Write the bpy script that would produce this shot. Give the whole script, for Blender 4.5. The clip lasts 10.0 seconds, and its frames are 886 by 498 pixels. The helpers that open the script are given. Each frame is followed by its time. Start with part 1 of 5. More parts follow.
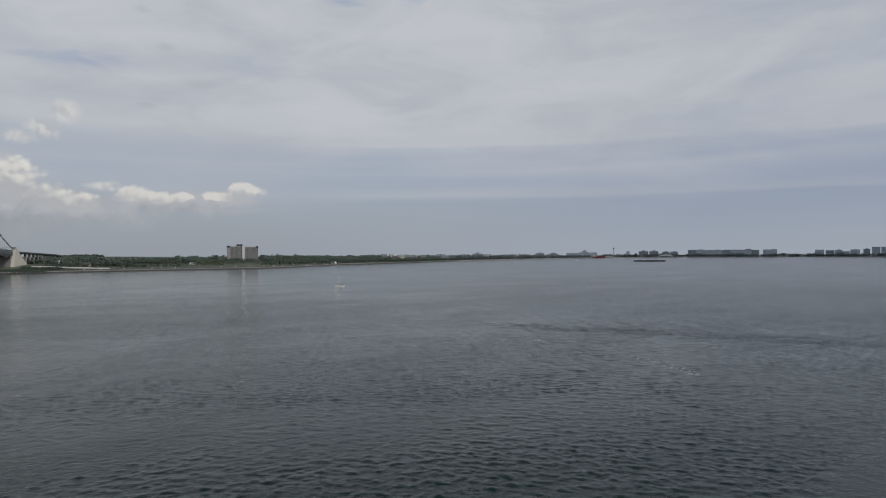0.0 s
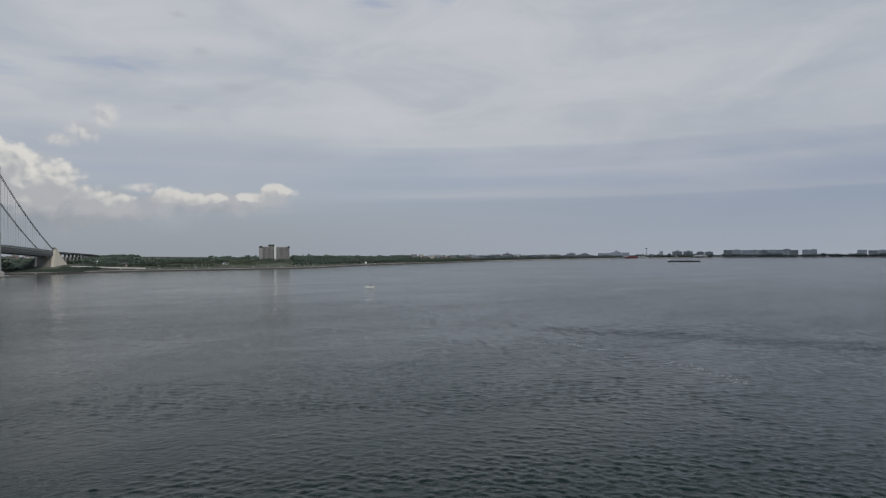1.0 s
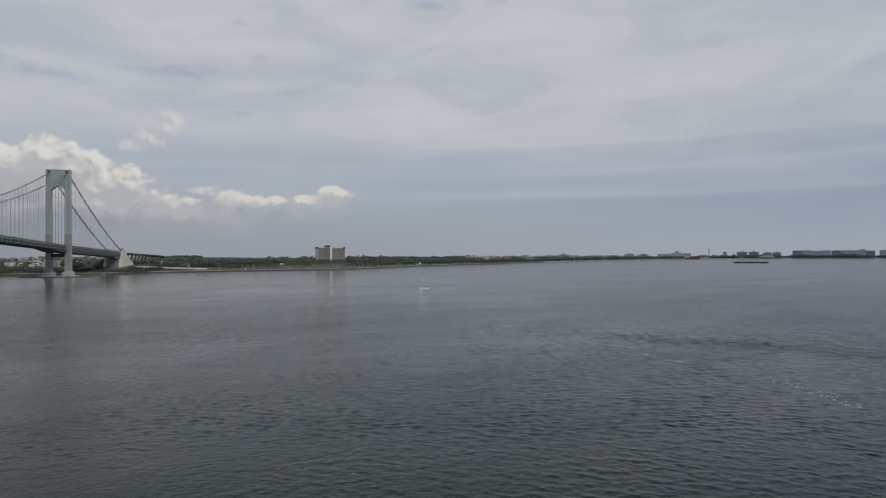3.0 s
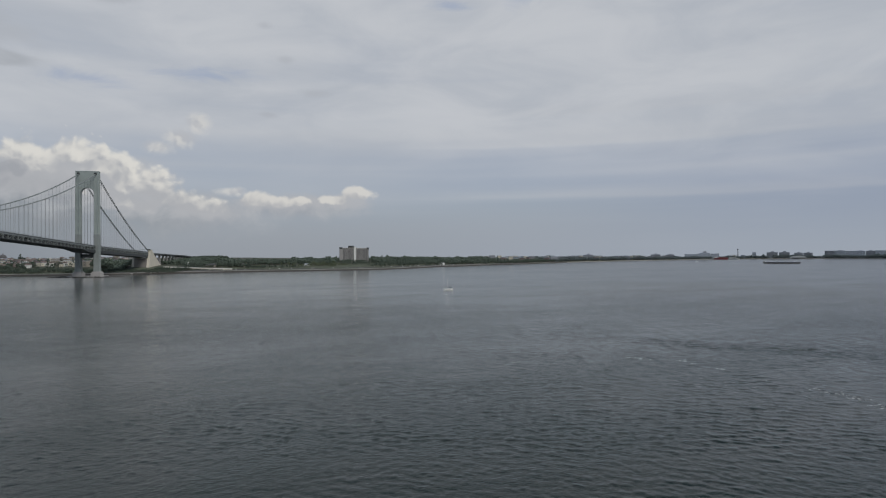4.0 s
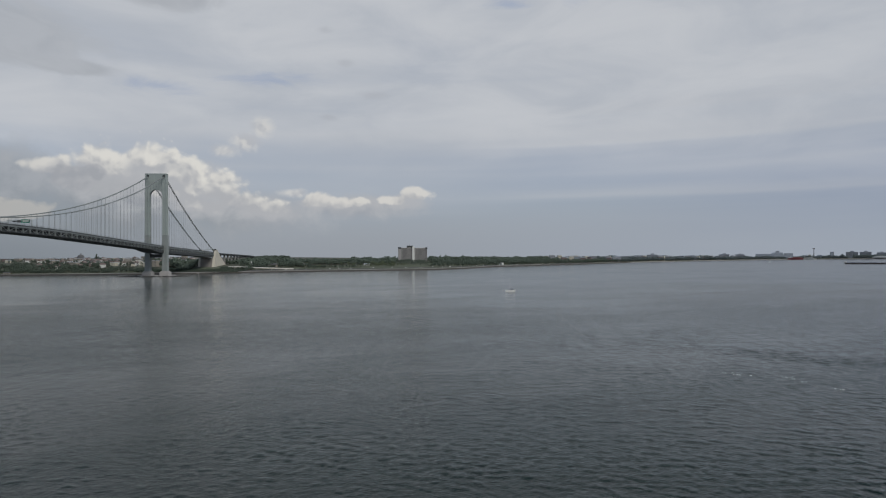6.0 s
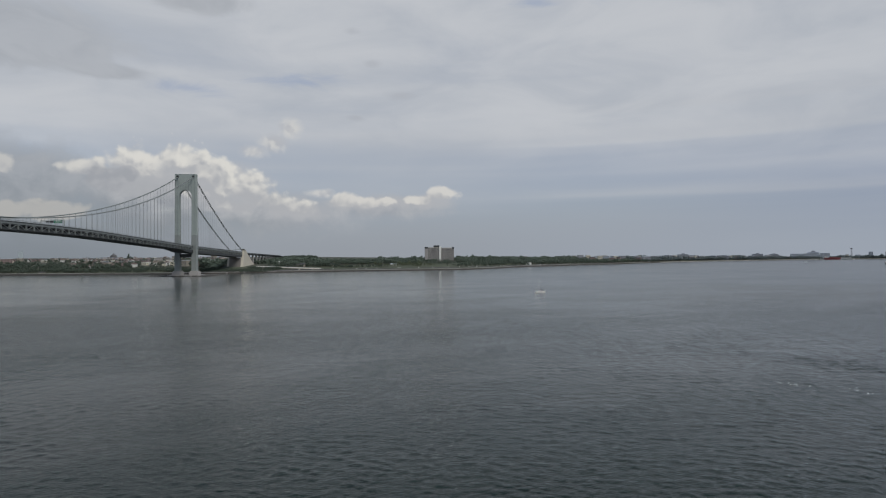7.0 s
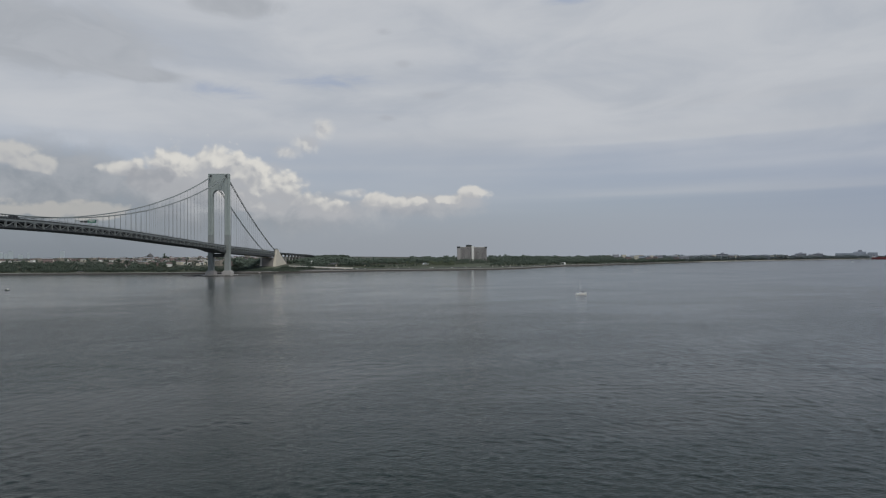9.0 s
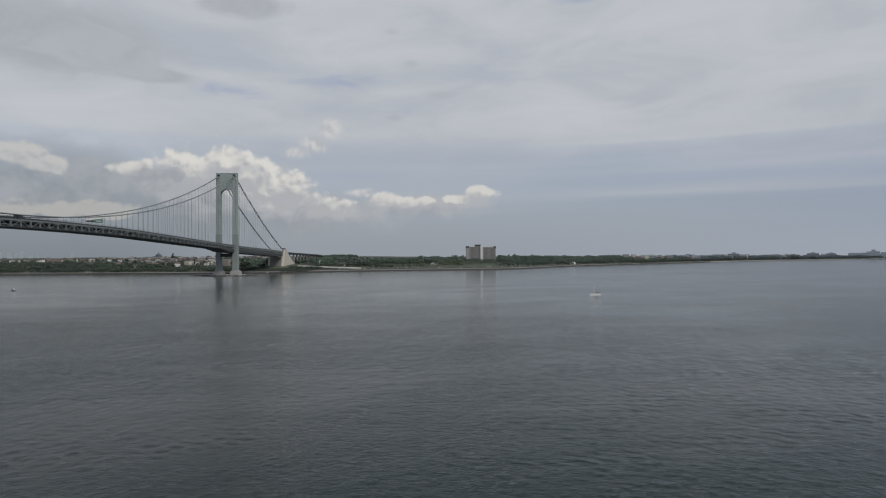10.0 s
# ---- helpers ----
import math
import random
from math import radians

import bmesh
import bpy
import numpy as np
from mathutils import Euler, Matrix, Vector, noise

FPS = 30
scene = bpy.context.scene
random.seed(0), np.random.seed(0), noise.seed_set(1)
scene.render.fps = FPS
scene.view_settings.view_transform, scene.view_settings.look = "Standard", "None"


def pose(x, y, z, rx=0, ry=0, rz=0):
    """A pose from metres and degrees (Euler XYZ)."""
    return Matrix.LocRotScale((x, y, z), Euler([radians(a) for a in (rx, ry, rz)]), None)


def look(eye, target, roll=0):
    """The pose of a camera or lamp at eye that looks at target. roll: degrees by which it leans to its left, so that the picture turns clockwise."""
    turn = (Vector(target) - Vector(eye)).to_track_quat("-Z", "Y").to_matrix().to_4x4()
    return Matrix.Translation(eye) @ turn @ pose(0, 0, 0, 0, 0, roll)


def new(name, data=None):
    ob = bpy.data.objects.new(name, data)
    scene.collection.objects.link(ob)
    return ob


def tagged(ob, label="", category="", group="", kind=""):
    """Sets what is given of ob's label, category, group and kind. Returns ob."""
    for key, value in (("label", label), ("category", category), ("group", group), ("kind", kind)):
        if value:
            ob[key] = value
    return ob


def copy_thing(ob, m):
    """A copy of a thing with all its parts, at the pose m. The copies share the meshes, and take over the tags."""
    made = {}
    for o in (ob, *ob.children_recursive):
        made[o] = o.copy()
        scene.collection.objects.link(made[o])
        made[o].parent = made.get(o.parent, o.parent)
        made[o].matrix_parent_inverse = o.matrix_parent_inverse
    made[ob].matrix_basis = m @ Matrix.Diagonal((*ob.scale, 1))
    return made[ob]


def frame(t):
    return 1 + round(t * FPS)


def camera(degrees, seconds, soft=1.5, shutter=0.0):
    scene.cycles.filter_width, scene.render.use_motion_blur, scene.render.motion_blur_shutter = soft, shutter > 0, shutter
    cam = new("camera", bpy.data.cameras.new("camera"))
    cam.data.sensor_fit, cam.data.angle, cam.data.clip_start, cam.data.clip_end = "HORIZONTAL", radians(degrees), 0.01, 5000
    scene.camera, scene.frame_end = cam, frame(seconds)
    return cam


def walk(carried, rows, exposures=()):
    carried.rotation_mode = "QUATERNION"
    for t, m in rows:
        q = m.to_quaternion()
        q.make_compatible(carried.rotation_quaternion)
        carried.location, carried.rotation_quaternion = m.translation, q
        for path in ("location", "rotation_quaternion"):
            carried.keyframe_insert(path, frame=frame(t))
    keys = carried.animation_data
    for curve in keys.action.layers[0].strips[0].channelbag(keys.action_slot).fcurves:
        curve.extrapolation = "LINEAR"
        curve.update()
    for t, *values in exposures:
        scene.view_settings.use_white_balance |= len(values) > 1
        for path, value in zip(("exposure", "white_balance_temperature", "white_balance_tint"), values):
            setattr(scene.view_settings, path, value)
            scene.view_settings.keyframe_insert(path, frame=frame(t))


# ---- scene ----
cam = camera(70.29, 10.0, soft=1.15)
# seconds, eye, heading clockwise from +y, pitch
PATH = [
    (0.0, -1395.85, -464.41, 40.57, 110.089, 0.338),
    (0.5, -1391.93, -465.71, 40.67, 108.639, 0.351),
    (1.0, -1387.85, -466.87, 40.78, 107.375, 0.365),
    (1.5, -1383.61, -467.87, 40.89, 106.156, 0.381),
    (2.0, -1379.22, -468.72, 41.00, 104.868, 0.407),
    (2.5, -1374.67, -469.41, 41.13, 103.571, 0.428),
    (4.0, -1360.07, -470.60, 41.53, 100.351, 0.483),
    (4.5, -1354.88, -470.69, 41.68, 99.022, 0.485),
    (5.0, -1349.54, -470.63, 41.84, 97.702, 0.497),
    (5.5, -1344.05, -470.42, 42.00, 96.386, 0.495),
    (7.0, -1326.61, -468.87, 42.53, 92.722, 0.469),
    (7.5, -1320.48, -468.05, 42.71, 91.695, 0.467),
    (8.0, -1314.20, -467.08, 42.91, 91.022, 0.445),
    (8.5, -1307.76, -465.96, 43.11, 90.436, 0.432),
    (9.0, -1301.16, -464.69, 43.32, 89.903, 0.427),
    (9.5, -1294.40, -463.26, 43.53, 89.506, 0.401),
    (10.0, -1287.49, -461.68, 43.75, 89.189, 0.395),
]
ROLL = -0.32


def heading(x, y, z, yaw, pitch):
    a, b = radians(yaw), radians(pitch)
    way = Vector((math.sin(a) * math.cos(b), math.cos(a) * math.cos(b), math.sin(b)))
    return look((x, y, z), Vector((x, y, z)) + 100 * way, ROLL)


walk(cam, [(t, heading(*row)) for t, *row in PATH])

# ---- sky, sun ----
SUN_AZ, SUN_EL = 224.0, 50.0          # degrees clockwise from +y, above the horizon
world = bpy.data.worlds.new("sky")
scene.world = world
world.use_nodes = True
wt = world.node_tree
wt.nodes.clear()


def nd(tree, kind, **inputs):
    n = tree.nodes.new(kind)
    for k, v in inputs.items():
        key = k.replace("_", " ")
        if key in n.inputs:
            n.inputs[key].default_value = v
    return n


class Net:
    """Short arithmetic on the sockets of one node tree."""

    def __init__(self, tree):
        self.t = tree

    def m(self, op, a, b=None, c=None):
        n = self.t.nodes.new("ShaderNodeMath")
        n.operation = op
        for i, v in enumerate((a, b, c)):
            if v is None:
                continue
            if isinstance(v, (int, float)):
                n.inputs[i].default_value = v
            else:
                self.t.links.new(v, n.inputs[i])
        return n.outputs[0]

    def ramp(self, v, lo, hi, a=0.0, b=1.0):
        n = self.t.nodes.new("ShaderNodeMapRange")
        n.interpolation_type = "SMOOTHSTEP"
        self.t.links.new(v, n.inputs[0])
        for i, val in zip((1, 2, 3, 4), (lo, hi, a, b)):
            n.inputs[i].default_value = val
        return n.outputs[0]

    def mix(self, f, a, b):
        n = self.t.nodes.new("ShaderNodeMix")
        n.data_type = "RGBA"
        for s, v in ((n.inputs[0], f), (n.inputs[6], a), (n.inputs[7], b)):
            if isinstance(v, (int, float)):
                s.default_value = v
            elif isinstance(v, tuple):
                s.default_value = (*v, 1)
            else:
                self.t.links.new(v, s)
        return n.outputs[2]

    def xyz(self, x, y, z):
        n = self.t.nodes.new("ShaderNodeCombineXYZ")
        for i, v in enumerate((x, y, z)):
            if isinstance(v, (int, float)):
                n.inputs[i].default_value = v
            else:
                self.t.links.new(v, n.inputs[i])
        return n.outputs[0]

    def noise(self, vec, scale, detail=4.0, rough=0.55, distort=0.0):
        n = nd(self.t, "ShaderNodeTexNoise", Scale=scale, Detail=detail, Roughness=rough, Distortion=distort)
        self.t.links.new(vec, n.inputs["Vector"])
        return n.outputs["Fac"]


w = Net(wt)
coord = wt.nodes.new("ShaderNodeTexCoord").outputs["Generated"]
sep = wt.nodes.new("ShaderNodeSeparateXYZ")
wt.links.new(coord, sep.inputs[0])
dx, dy, dz = sep.outputs
az = w.m("MULTIPLY", w.m("ARCTAN2", dx, dy), 180 / math.pi)
el = w.m("MULTIPLY", w.m("ARCSINE", dz), 180 / math.pi)
sky = wt.nodes.new("ShaderNodeTexSky")
sky.sky_type, sky.sun_disc = "NISHITA", False
sky.sun_elevation, sky.sun_rotation = radians(SUN_EL), radians(SUN_AZ)
sky.air_density, sky.dust_density, sky.ozone_density = 1.0, 2.0, 1.0
clear = w.mix(0.7, sky.outputs[0], (3.15, 3.6, 4.55))
clear = w.mix(w.m("MULTIPLY", w.ramp(az, 104, 132), w.ramp(el, 14, 7)), clear, (2.75, 3.25, 4.2))

def drift(saz, sel, seed, detail=4.0, rough=0.5, distort=0.3, tilt=0.0):
    """Noise drawn out along the horizon, in degrees of azimuth and elevation."""
    return w.noise(w.xyz(w.m("MULTIPLY", az, saz), w.m("MULTIPLY", w.m("ADD", el, w.m("MULTIPLY", az, tilt)), sel), seed), 1.0, detail, rough, distort)


def blobs(table, soft, da=0.0, de=0.0):
    """A field that is above 0 inside any of the ellipses of (azimuth, elevation, half width, half height), read some degrees away."""
    total = None
    for a0, e0, ra, re in table:
        a0, e0 = a0 - da, e0 - de
        u = w.m("DIVIDE", w.m("SUBTRACT", az, a0), ra)
        v = w.m("DIVIDE", w.m("SUBTRACT", el, e0), re)
        d = w.m("SUBTRACT", 1.0, w.m("SQRT", w.m("ADD", w.m("MULTIPLY", u, u), w.m("MULTIPLY", v, v))))
        total = d if total is None else w.m("SMOOTH_MAX", total, d, soft)
    return total


def centred(v, k):
    return w.m("MULTIPLY", w.m("SUBTRACT", v, 0.5), k)


def lay(under, f, k, colour):
    return w.mix(w.m("MULTIPLY", f, k), under, colour)


# a veil of high cloud in broad soft bands, thinner towards the southern horizon
broad = drift(0.030, 0.11, 3.7, 4, 0.5, 0.5)
mottle = drift(0.085, 0.24, 4.4, 5, 0.55, 0.6, -0.03)
streak = drift(0.016, 0.55, 9.1, 3, 0.45, 0.4, -0.012)
soft_edge = centred(drift(0.07, 0.30, 2.2, 3, 0.5, 0.3), 1.0)
cover = w.m("ADD", w.m("MULTIPLY", broad, 0.75), w.m("MULTIPLY", streak, 0.42))
cover = w.m("ADD", cover, w.m("MULTIPLY", w.ramp(el, 3.0, 14.0), 0.55))
veil_f = w.ramp(cover, 0.52, 1.15)
tone = w.ramp(w.m("ADD", w.m("MULTIPLY", mottle, 0.6), w.m("MULTIPLY", broad, 0.4)), 0.33, 0.66)
veil_grey = w.mix(w.m("SUBTRACT", tone, w.ramp(az, 108, 140, 0.0, 0.25)), (4.3, 4.6, 5.08), (5.4, 5.58, 5.88))
sky_now = lay(clear, veil_f, 0.93, veil_grey)
# the murk along the horizon
sky_now = lay(sky_now, w.ramp(el, 7.0, -0.5), 0.75, w.mix(w.m("MULTIPLY", w.ramp(az, 76, 60), w.ramp(az, -20, 20)), w.mix(w.ramp(az, 84, 112), (3.12, 3.36, 3.66), (3.4, 3.75, 4.25)), (2.0, 2.25, 2.45)))

# in the south the veil ends in long level edges over clearer air
for e0, k, thick, a0 in ((9.5, 0.26, 2.6, 99.0), (4.85, 0.26, 1.5, 102.0), (7.3, 0.12, 0.8, 112.0), (12.2, 0.22, 1.6, 106.0)):
    over = w.m("ADD", w.m("SUBTRACT", el, e0), w.m("MULTIPLY", soft_edge, 0.9))
    band = w.m("MULTIPLY", w.ramp(over, -0.12, 0.28), w.ramp(over, thick, 0.2))
    sky_now = lay(sky_now, w.m("MULTIPLY", band, w.ramp(az, a0 - 9, a0 + 9)), k, (4.75, 4.9, 5.2))
below = w.m("ADD", el, w.m("MULTIPLY", soft_edge, 0.9))
blue_belt = w.m("MULTIPLY", w.ramp(below, 9.6, 9.2), w.ramp(below, 5.0, 6.2))
sky_now = lay(sky_now, w.m("MULTIPLY", blue_belt, w.ramp(az, 88, 106)), 0.26, (3.05, 3.55, 4.5))

# an even pale sheet lower down in the east
sky_now = lay(sky_now, w.m("MULTIPLY", w.m("MULTIPLY", w.ramp(el, 3.0, 6.5), w.ramp(el, 13.0, 9.0)), w.m("MULTIPLY", w.ramp(az, 108, 90), w.ramp(az, 60, 72))), 0.42, (4.25, 4.5, 4.92))
# clear gaps in the veil
gap_noise = drift(0.17, 0.65, 6.3, 6, 0.6, 0.8)
gaps = w.m("ADD", blobs([(71.5, 13.9, 4.5, 0.8), (107.6, 22.3, 2.6, 1.4), (79.5, 15.0, 7.5, 0.75), (101.0, 21.6, 3.0, 0.5)], 0.1), centred(gap_noise, 2.6))
sky_now = lay(sky_now, w.ramp(gaps, 0.0, 1.1), 0.66, (3.15, 3.75, 5.0))

# a dull bank behind the heaps
puff_at = w.xyz(w.m("MULTIPLY", az, 0.40), w.m("MULTIPLY", el, 0.46), 1.3)
puff = w.noise(puff_at, 1.0, 6, 0.55, 0.25)
bank = w.m("ADD", blobs([(58.0, 5.4, 12.0, 4.4), (68.0, 4.6, 11.0, 4.0), (78.0, 3.6, 9.0, 2.6), (87.0, 4.2, 8.0, 1.5), (44.0, 6.0, 12.0, 5.0)], 0.3), centred(puff, 1.0))
bank_colour = w.mix(w.ramp(puff, 0.32, 0.68), w.mix(w.ramp(az, 71, 80), (2.6, 2.82, 3.1), (3.3, 3.5, 3.85)), w.mix(w.ramp(az, 63, 72), (3.55, 3.72, 3.98), (4.1, 4.25, 4.5)))
bank_colour = lay(bank_colour, w.m("MULTIPLY", w.ramp(el, 4.6, 0.5), w.ramp(az, 84, 66)), 1.0, (1.85, 2.1, 2.28))
sky_now = lay(sky_now, w.ramp(bank, 0.0, 0.7), 0.85, bank_colour)

# above the view the veil is dimmed to blue, to darken the near water
sky_now = w.mix(w.m("MULTIPLY", w.ramp(el, 22.0, 29.0), w.ramp(broad, 0.75, 0.42, 0.75, 0.95)), sky_now, (1.05, 1.6, 2.4))


def billow(da, de):
    """Rounded heads of three sizes, at a place shifted by some degrees."""
    turn = centred(puff, 1.4)
    at = w.xyz(w.m("ADD", w.m("ADD", az, da), turn), w.m("ADD", w.m("MULTIPLY", w.m("ADD", el, de), 1.12), turn), 0.0)
    total = None
    for scale, k in ((0.48, 0.95), (1.15, 0.50), (2.4, 0.20)):
        n = nd(wt, "ShaderNodeTexVoronoi", Scale=scale, Smoothness=0.35)
        n.voronoi_dimensions, n.feature = "2D", "SMOOTH_F1"
        wt.links.new(at, n.inputs["Vector"])
        v = w.m("MULTIPLY", w.m("SUBTRACT", 0.42, n.outputs["Distance"]), k)
        total = v if total is None else w.m("ADD", total, v)
    return total


# pale haze of cloud between the heads
pale = w.m("ADD", blobs([(67.5, 6.2, 4.5, 2.4), (73.5, 5.4, 6.0, 2.6), (79.5, 4.0, 4.0, 1.2), (86.0, 4.6, 4.5, 1.0), (91.5, 4.8, 3.0, 0.8)], 0.3), centred(puff, 1.2))
sky_now = lay(sky_now, w.ramp(pale, -0.05, 0.6), 0.62, (4.45, 4.5, 4.68))

# heaped clouds, lit from high on the right
CUMULUS = [
    (70.4, 7.7, 2.7, 2.2), (66.3, 7.5, 2.3, 1.8), (72.6, 6.7, 2.2, 2.0), (75.4, 5.5, 2.4, 1.6), (77.2, 4.7, 2.4, 1.2), (79.2, 4.2, 2.4, 0.85), (71.8, 5.2, 2.5, 1.4), (74.0, 4.2, 3.6, 1.1), (63.4, 6.9, 2.0, 1.2),
    (54.4, 7.6, 2.6, 1.3), (57.0, 6.9, 1.6, 0.8), (84.7, 4.75, 2.5, 0.85), (87.4, 4.7, 1.2, 0.5), (90.8, 4.9, 1.6, 0.5), (92.6, 5.5, 1.5, 0.7), (49.0, 8.4, 4.0, 2.4),
]
heads, heads_lit = billow(0.0, 0.0), billow(0.30, 0.42)
mass, mass_lit = blobs(CUMULUS, 0.3), blobs(CUMULUS, 0.3, 0.45, 0.75)
lump = w.m("ADD", w.m("ADD", mass, w.m("MULTIPLY", heads, 0.85)), centred(puff, 0.8))
slope = w.m("SUBTRACT", mass, mass_lit)          # above 0 on the sides that look to the sun
heap_f = w.m("MULTIPLY", w.ramp(lump, 0.0, 0.46), w.ramp(slope, -0.42, 0.05, 0.12, 1.0))
bright = w.m("ADD", 0.27, w.m("MULTIPLY", w.m("SUBTRACT", heads, heads_lit), 1.35))
bright = w.m("ADD", bright, w.m("MULTIPLY", slope, 0.75))
bright = w.m("ADD", bright, w.m("MULTIPLY", w.ramp(el, 3.4, 7.5, -0.38, 0.16), w.ramp(az, 83, 79)))
bright = w.m("ADD", bright, w.m("ADD", centred(puff, 1.1), w.ramp(lump, 0.35, 1.1, 0.06, -0.34)))
heap_colour = w.mix(w.ramp(bright, -0.1, 1.02), (4.1, 4.2, 4.42), w.mix(w.ramp(az, 66, 58), w.mix(w.ramp(az, 79, 83), (6.9, 6.75, 6.35), (6.35, 6.22, 5.95)), (5.2, 5.2, 5.12)))
sky_now = lay(sky_now, w.m("MULTIPLY", heap_f, w.ramp(el, 2.6, 4.2, 0.35, 1.0)), 0.93, heap_colour)
fray = drift(0.20, 0.42, 7.7, 6, 0.6, 0.6)
# thin shreds, and the cream strip under the bank
shred = w.m("ADD", blobs([(79.2, 11.0, 1.5, 1.1), (77.6, 9.8, 1.7, 1.1), (75.9, 8.9, 1.8, 0.8), (81.6, 5.5, 1.6, 0.5)], 0.2), w.m("ADD", w.m("MULTIPLY", heads, 0.3), centred(fray, 1.4)))
sky_now = lay(sky_now, w.ramp(shred, 0.0, 0.8), 0.8, w.mix(w.ramp(w.m("SUBTRACT", heads, heads_lit), -0.25, 0.25), (4.5, 4.6, 4.85), (6.1, 6.05, 5.9)))
strip_f = w.m("ADD", blobs([(56.5, 3.5, 4.5, 0.7), (61.0, 3.6, 2.4, 0.8), (50.0, 3.6, 5.0, 0.7)], 0.2), w.m("ADD", heads, centred(puff, 0.8)))
sky_now = lay(sky_now, w.ramp(strip_f, 0.0, 0.5), 0.62, (5.0, 4.85, 4.55))

# a few dark scuds in front
dark = w.m("ADD", blobs([(57.0, 16.4, 8.5, 2.6), (50.0, 18.5, 8.0, 3.0), (64.5, 14.6, 3.2, 0.6), (71.5, 20.8, 4.0, 1.0)], 0.3), w.m("ADD", centred(fray, 1.5), 0.30))
sky_now = lay(sky_now, w.ramp(dark, 0.0, 0.6), 0.80, w.mix(w.ramp(fray, 0.35, 0.65), (3.62, 3.85, 4.2), (4.1, 4.32, 4.68)))
low_scud = w.m("ADD", blobs([(64.4, 6.2, 1.9, 1.1), (65.8, 6.45, 1.1, 0.9)], 0.3), w.m("ADD", centred(puff, 0.7), w.m("MULTIPLY", heads, 0.6)))
sky_now = lay(sky_now, w.ramp(low_scud, 0.0, 0.3), 0.86, w.mix(w.ramp(w.m("SUBTRACT", heads, heads_lit), -0.3, 0.3), (3.35, 3.5, 3.8), (3.95, 4.05, 4.3)))
wisps = w.m("ADD", blobs([(86.4, 16.8, 1.2, 0.5), (84.6, 19.4, 1.2, 0.4), (88.8, 14.2, 2.0, 0.5), (84.9, 12.2, 1.0, 0.35)], 0.1), centred(fray, 1.8))
sky_now = lay(sky_now, w.ramp(wisps, 0.0, 0.9), 0.55, (4.0, 4.2, 4.6))
back = nd(wt, "ShaderNodeBackground", Strength=0.1)
wt.links.new(sky_now, back.inputs["Color"])
wo = wt.nodes.new("ShaderNodeOutputWorld")
wt.links.new(back.outputs[0], wo.inputs["Surface"])

sun_data = bpy.data.lights.new("sun", "SUN")
sun_data.energy, sun_data.angle, sun_data.color = 2.0, radians(26), (1.0, 0.95, 0.87)
sun = new("sun", sun_data)
sa, se = radians(SUN_AZ), radians(SUN_EL)
sun.matrix_world = look(Vector((math.sin(sa) * math.cos(se), math.cos(sa) * math.cos(se), math.sin(se))) * 900, (0, 0, 0))
scene.view_settings.exposure = 0.0


# ---- materials ----
def material(name, colour, rough=0.8, other=None, scale=0.3, fine=3.0, spread=0.5, metal=0.0, bump=0.0, island=0.0, piece=0.0):
    """A surface with stains at a large and grain at a small scale, in world metres."""
    mt = bpy.data.materials.new(name)
    mt.use_nodes = True
    t = mt.node_tree
    g = Net(t)
    bsdf = t.nodes["Principled BSDF"]
    bsdf.inputs["Roughness"].default_value, bsdf.inputs["Metallic"].default_value = rough, metal
    at = t.nodes.new("ShaderNodeNewGeometry")
    pos = at.outputs["Position"]
    other = other or tuple(c * 0.62 for c in colour)
    big, small = g.noise(pos, scale, 4, 0.6), g.noise(pos, fine, 4, 0.6)
    f = g.m("ADD", g.m("MULTIPLY", g.m("SUBTRACT", big, 0.5), 1.6), g.m("MULTIPLY", g.m("SUBTRACT", small, 0.5), 0.9))
    if island:
        f = g.m("ADD", f, g.m("MULTIPLY", g.m("SUBTRACT", at.outputs["Random Per Island"], 0.5), island))
    if piece:
        info = t.nodes.new("ShaderNodeObjectInfo").outputs["Random"]
        f = g.m("ADD", f, g.m("MULTIPLY", g.m("SUBTRACT", info, 0.5), piece))
    f = g.m("ADD", g.m("MULTIPLY", f, spread), 0.4)
    f = g.m("MINIMUM", g.m("MAXIMUM", f, 0.0), 1.0)
    t.links.new(g.mix(f, colour, other), bsdf.inputs["Base Color"])
    if bump:
        b = nd(t, "ShaderNodeBump", Strength=0.5, Distance=bump)
        t.links.new(small, b.inputs["Height"])
        t.links.new(b.outputs[0], bsdf.inputs["Normal"])
    return mt


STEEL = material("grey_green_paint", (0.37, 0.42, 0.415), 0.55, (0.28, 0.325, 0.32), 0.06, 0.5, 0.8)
# near black: holds the shade of deck undersides and truss interior; also dark fittings
STEEL_DARK = material("dark_paint_with_shade", (0.052, 0.059, 0.063), 0.6, (0.034, 0.039, 0.042), 0.1, 0.8)
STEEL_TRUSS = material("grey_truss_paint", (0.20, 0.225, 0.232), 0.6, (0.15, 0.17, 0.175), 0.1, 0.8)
STEEL_BAND = material("mid_grey_paint", (0.31, 0.345, 0.345), 0.6, None, 0.1, 0.7)
STEEL_DARKER = material("darker_grey_paint", (0.28, 0.31, 0.308), 0.6, (0.21, 0.235, 0.235), 0.1, 0.7)
CABLE = material("cable_wrap", (0.26, 0.29, 0.292), 0.6, None, 0.05, 0.5)
ROPE = material("hanger_rope", (0.2, 0.215, 0.22), 0.6, None, 0.05, 0.5)
CONCRETE = material("pale_concrete", (0.62, 0.585, 0.51), 0.9, (0.47, 0.45, 0.40), 0.05, 0.5, 0.8, bump=0.1)
CONCRETE_GREY = material("grey_concrete", (0.40, 0.39, 0.385), 0.9, (0.29, 0.285, 0.285), 0.05, 0.5, 0.8, bump=0.1)
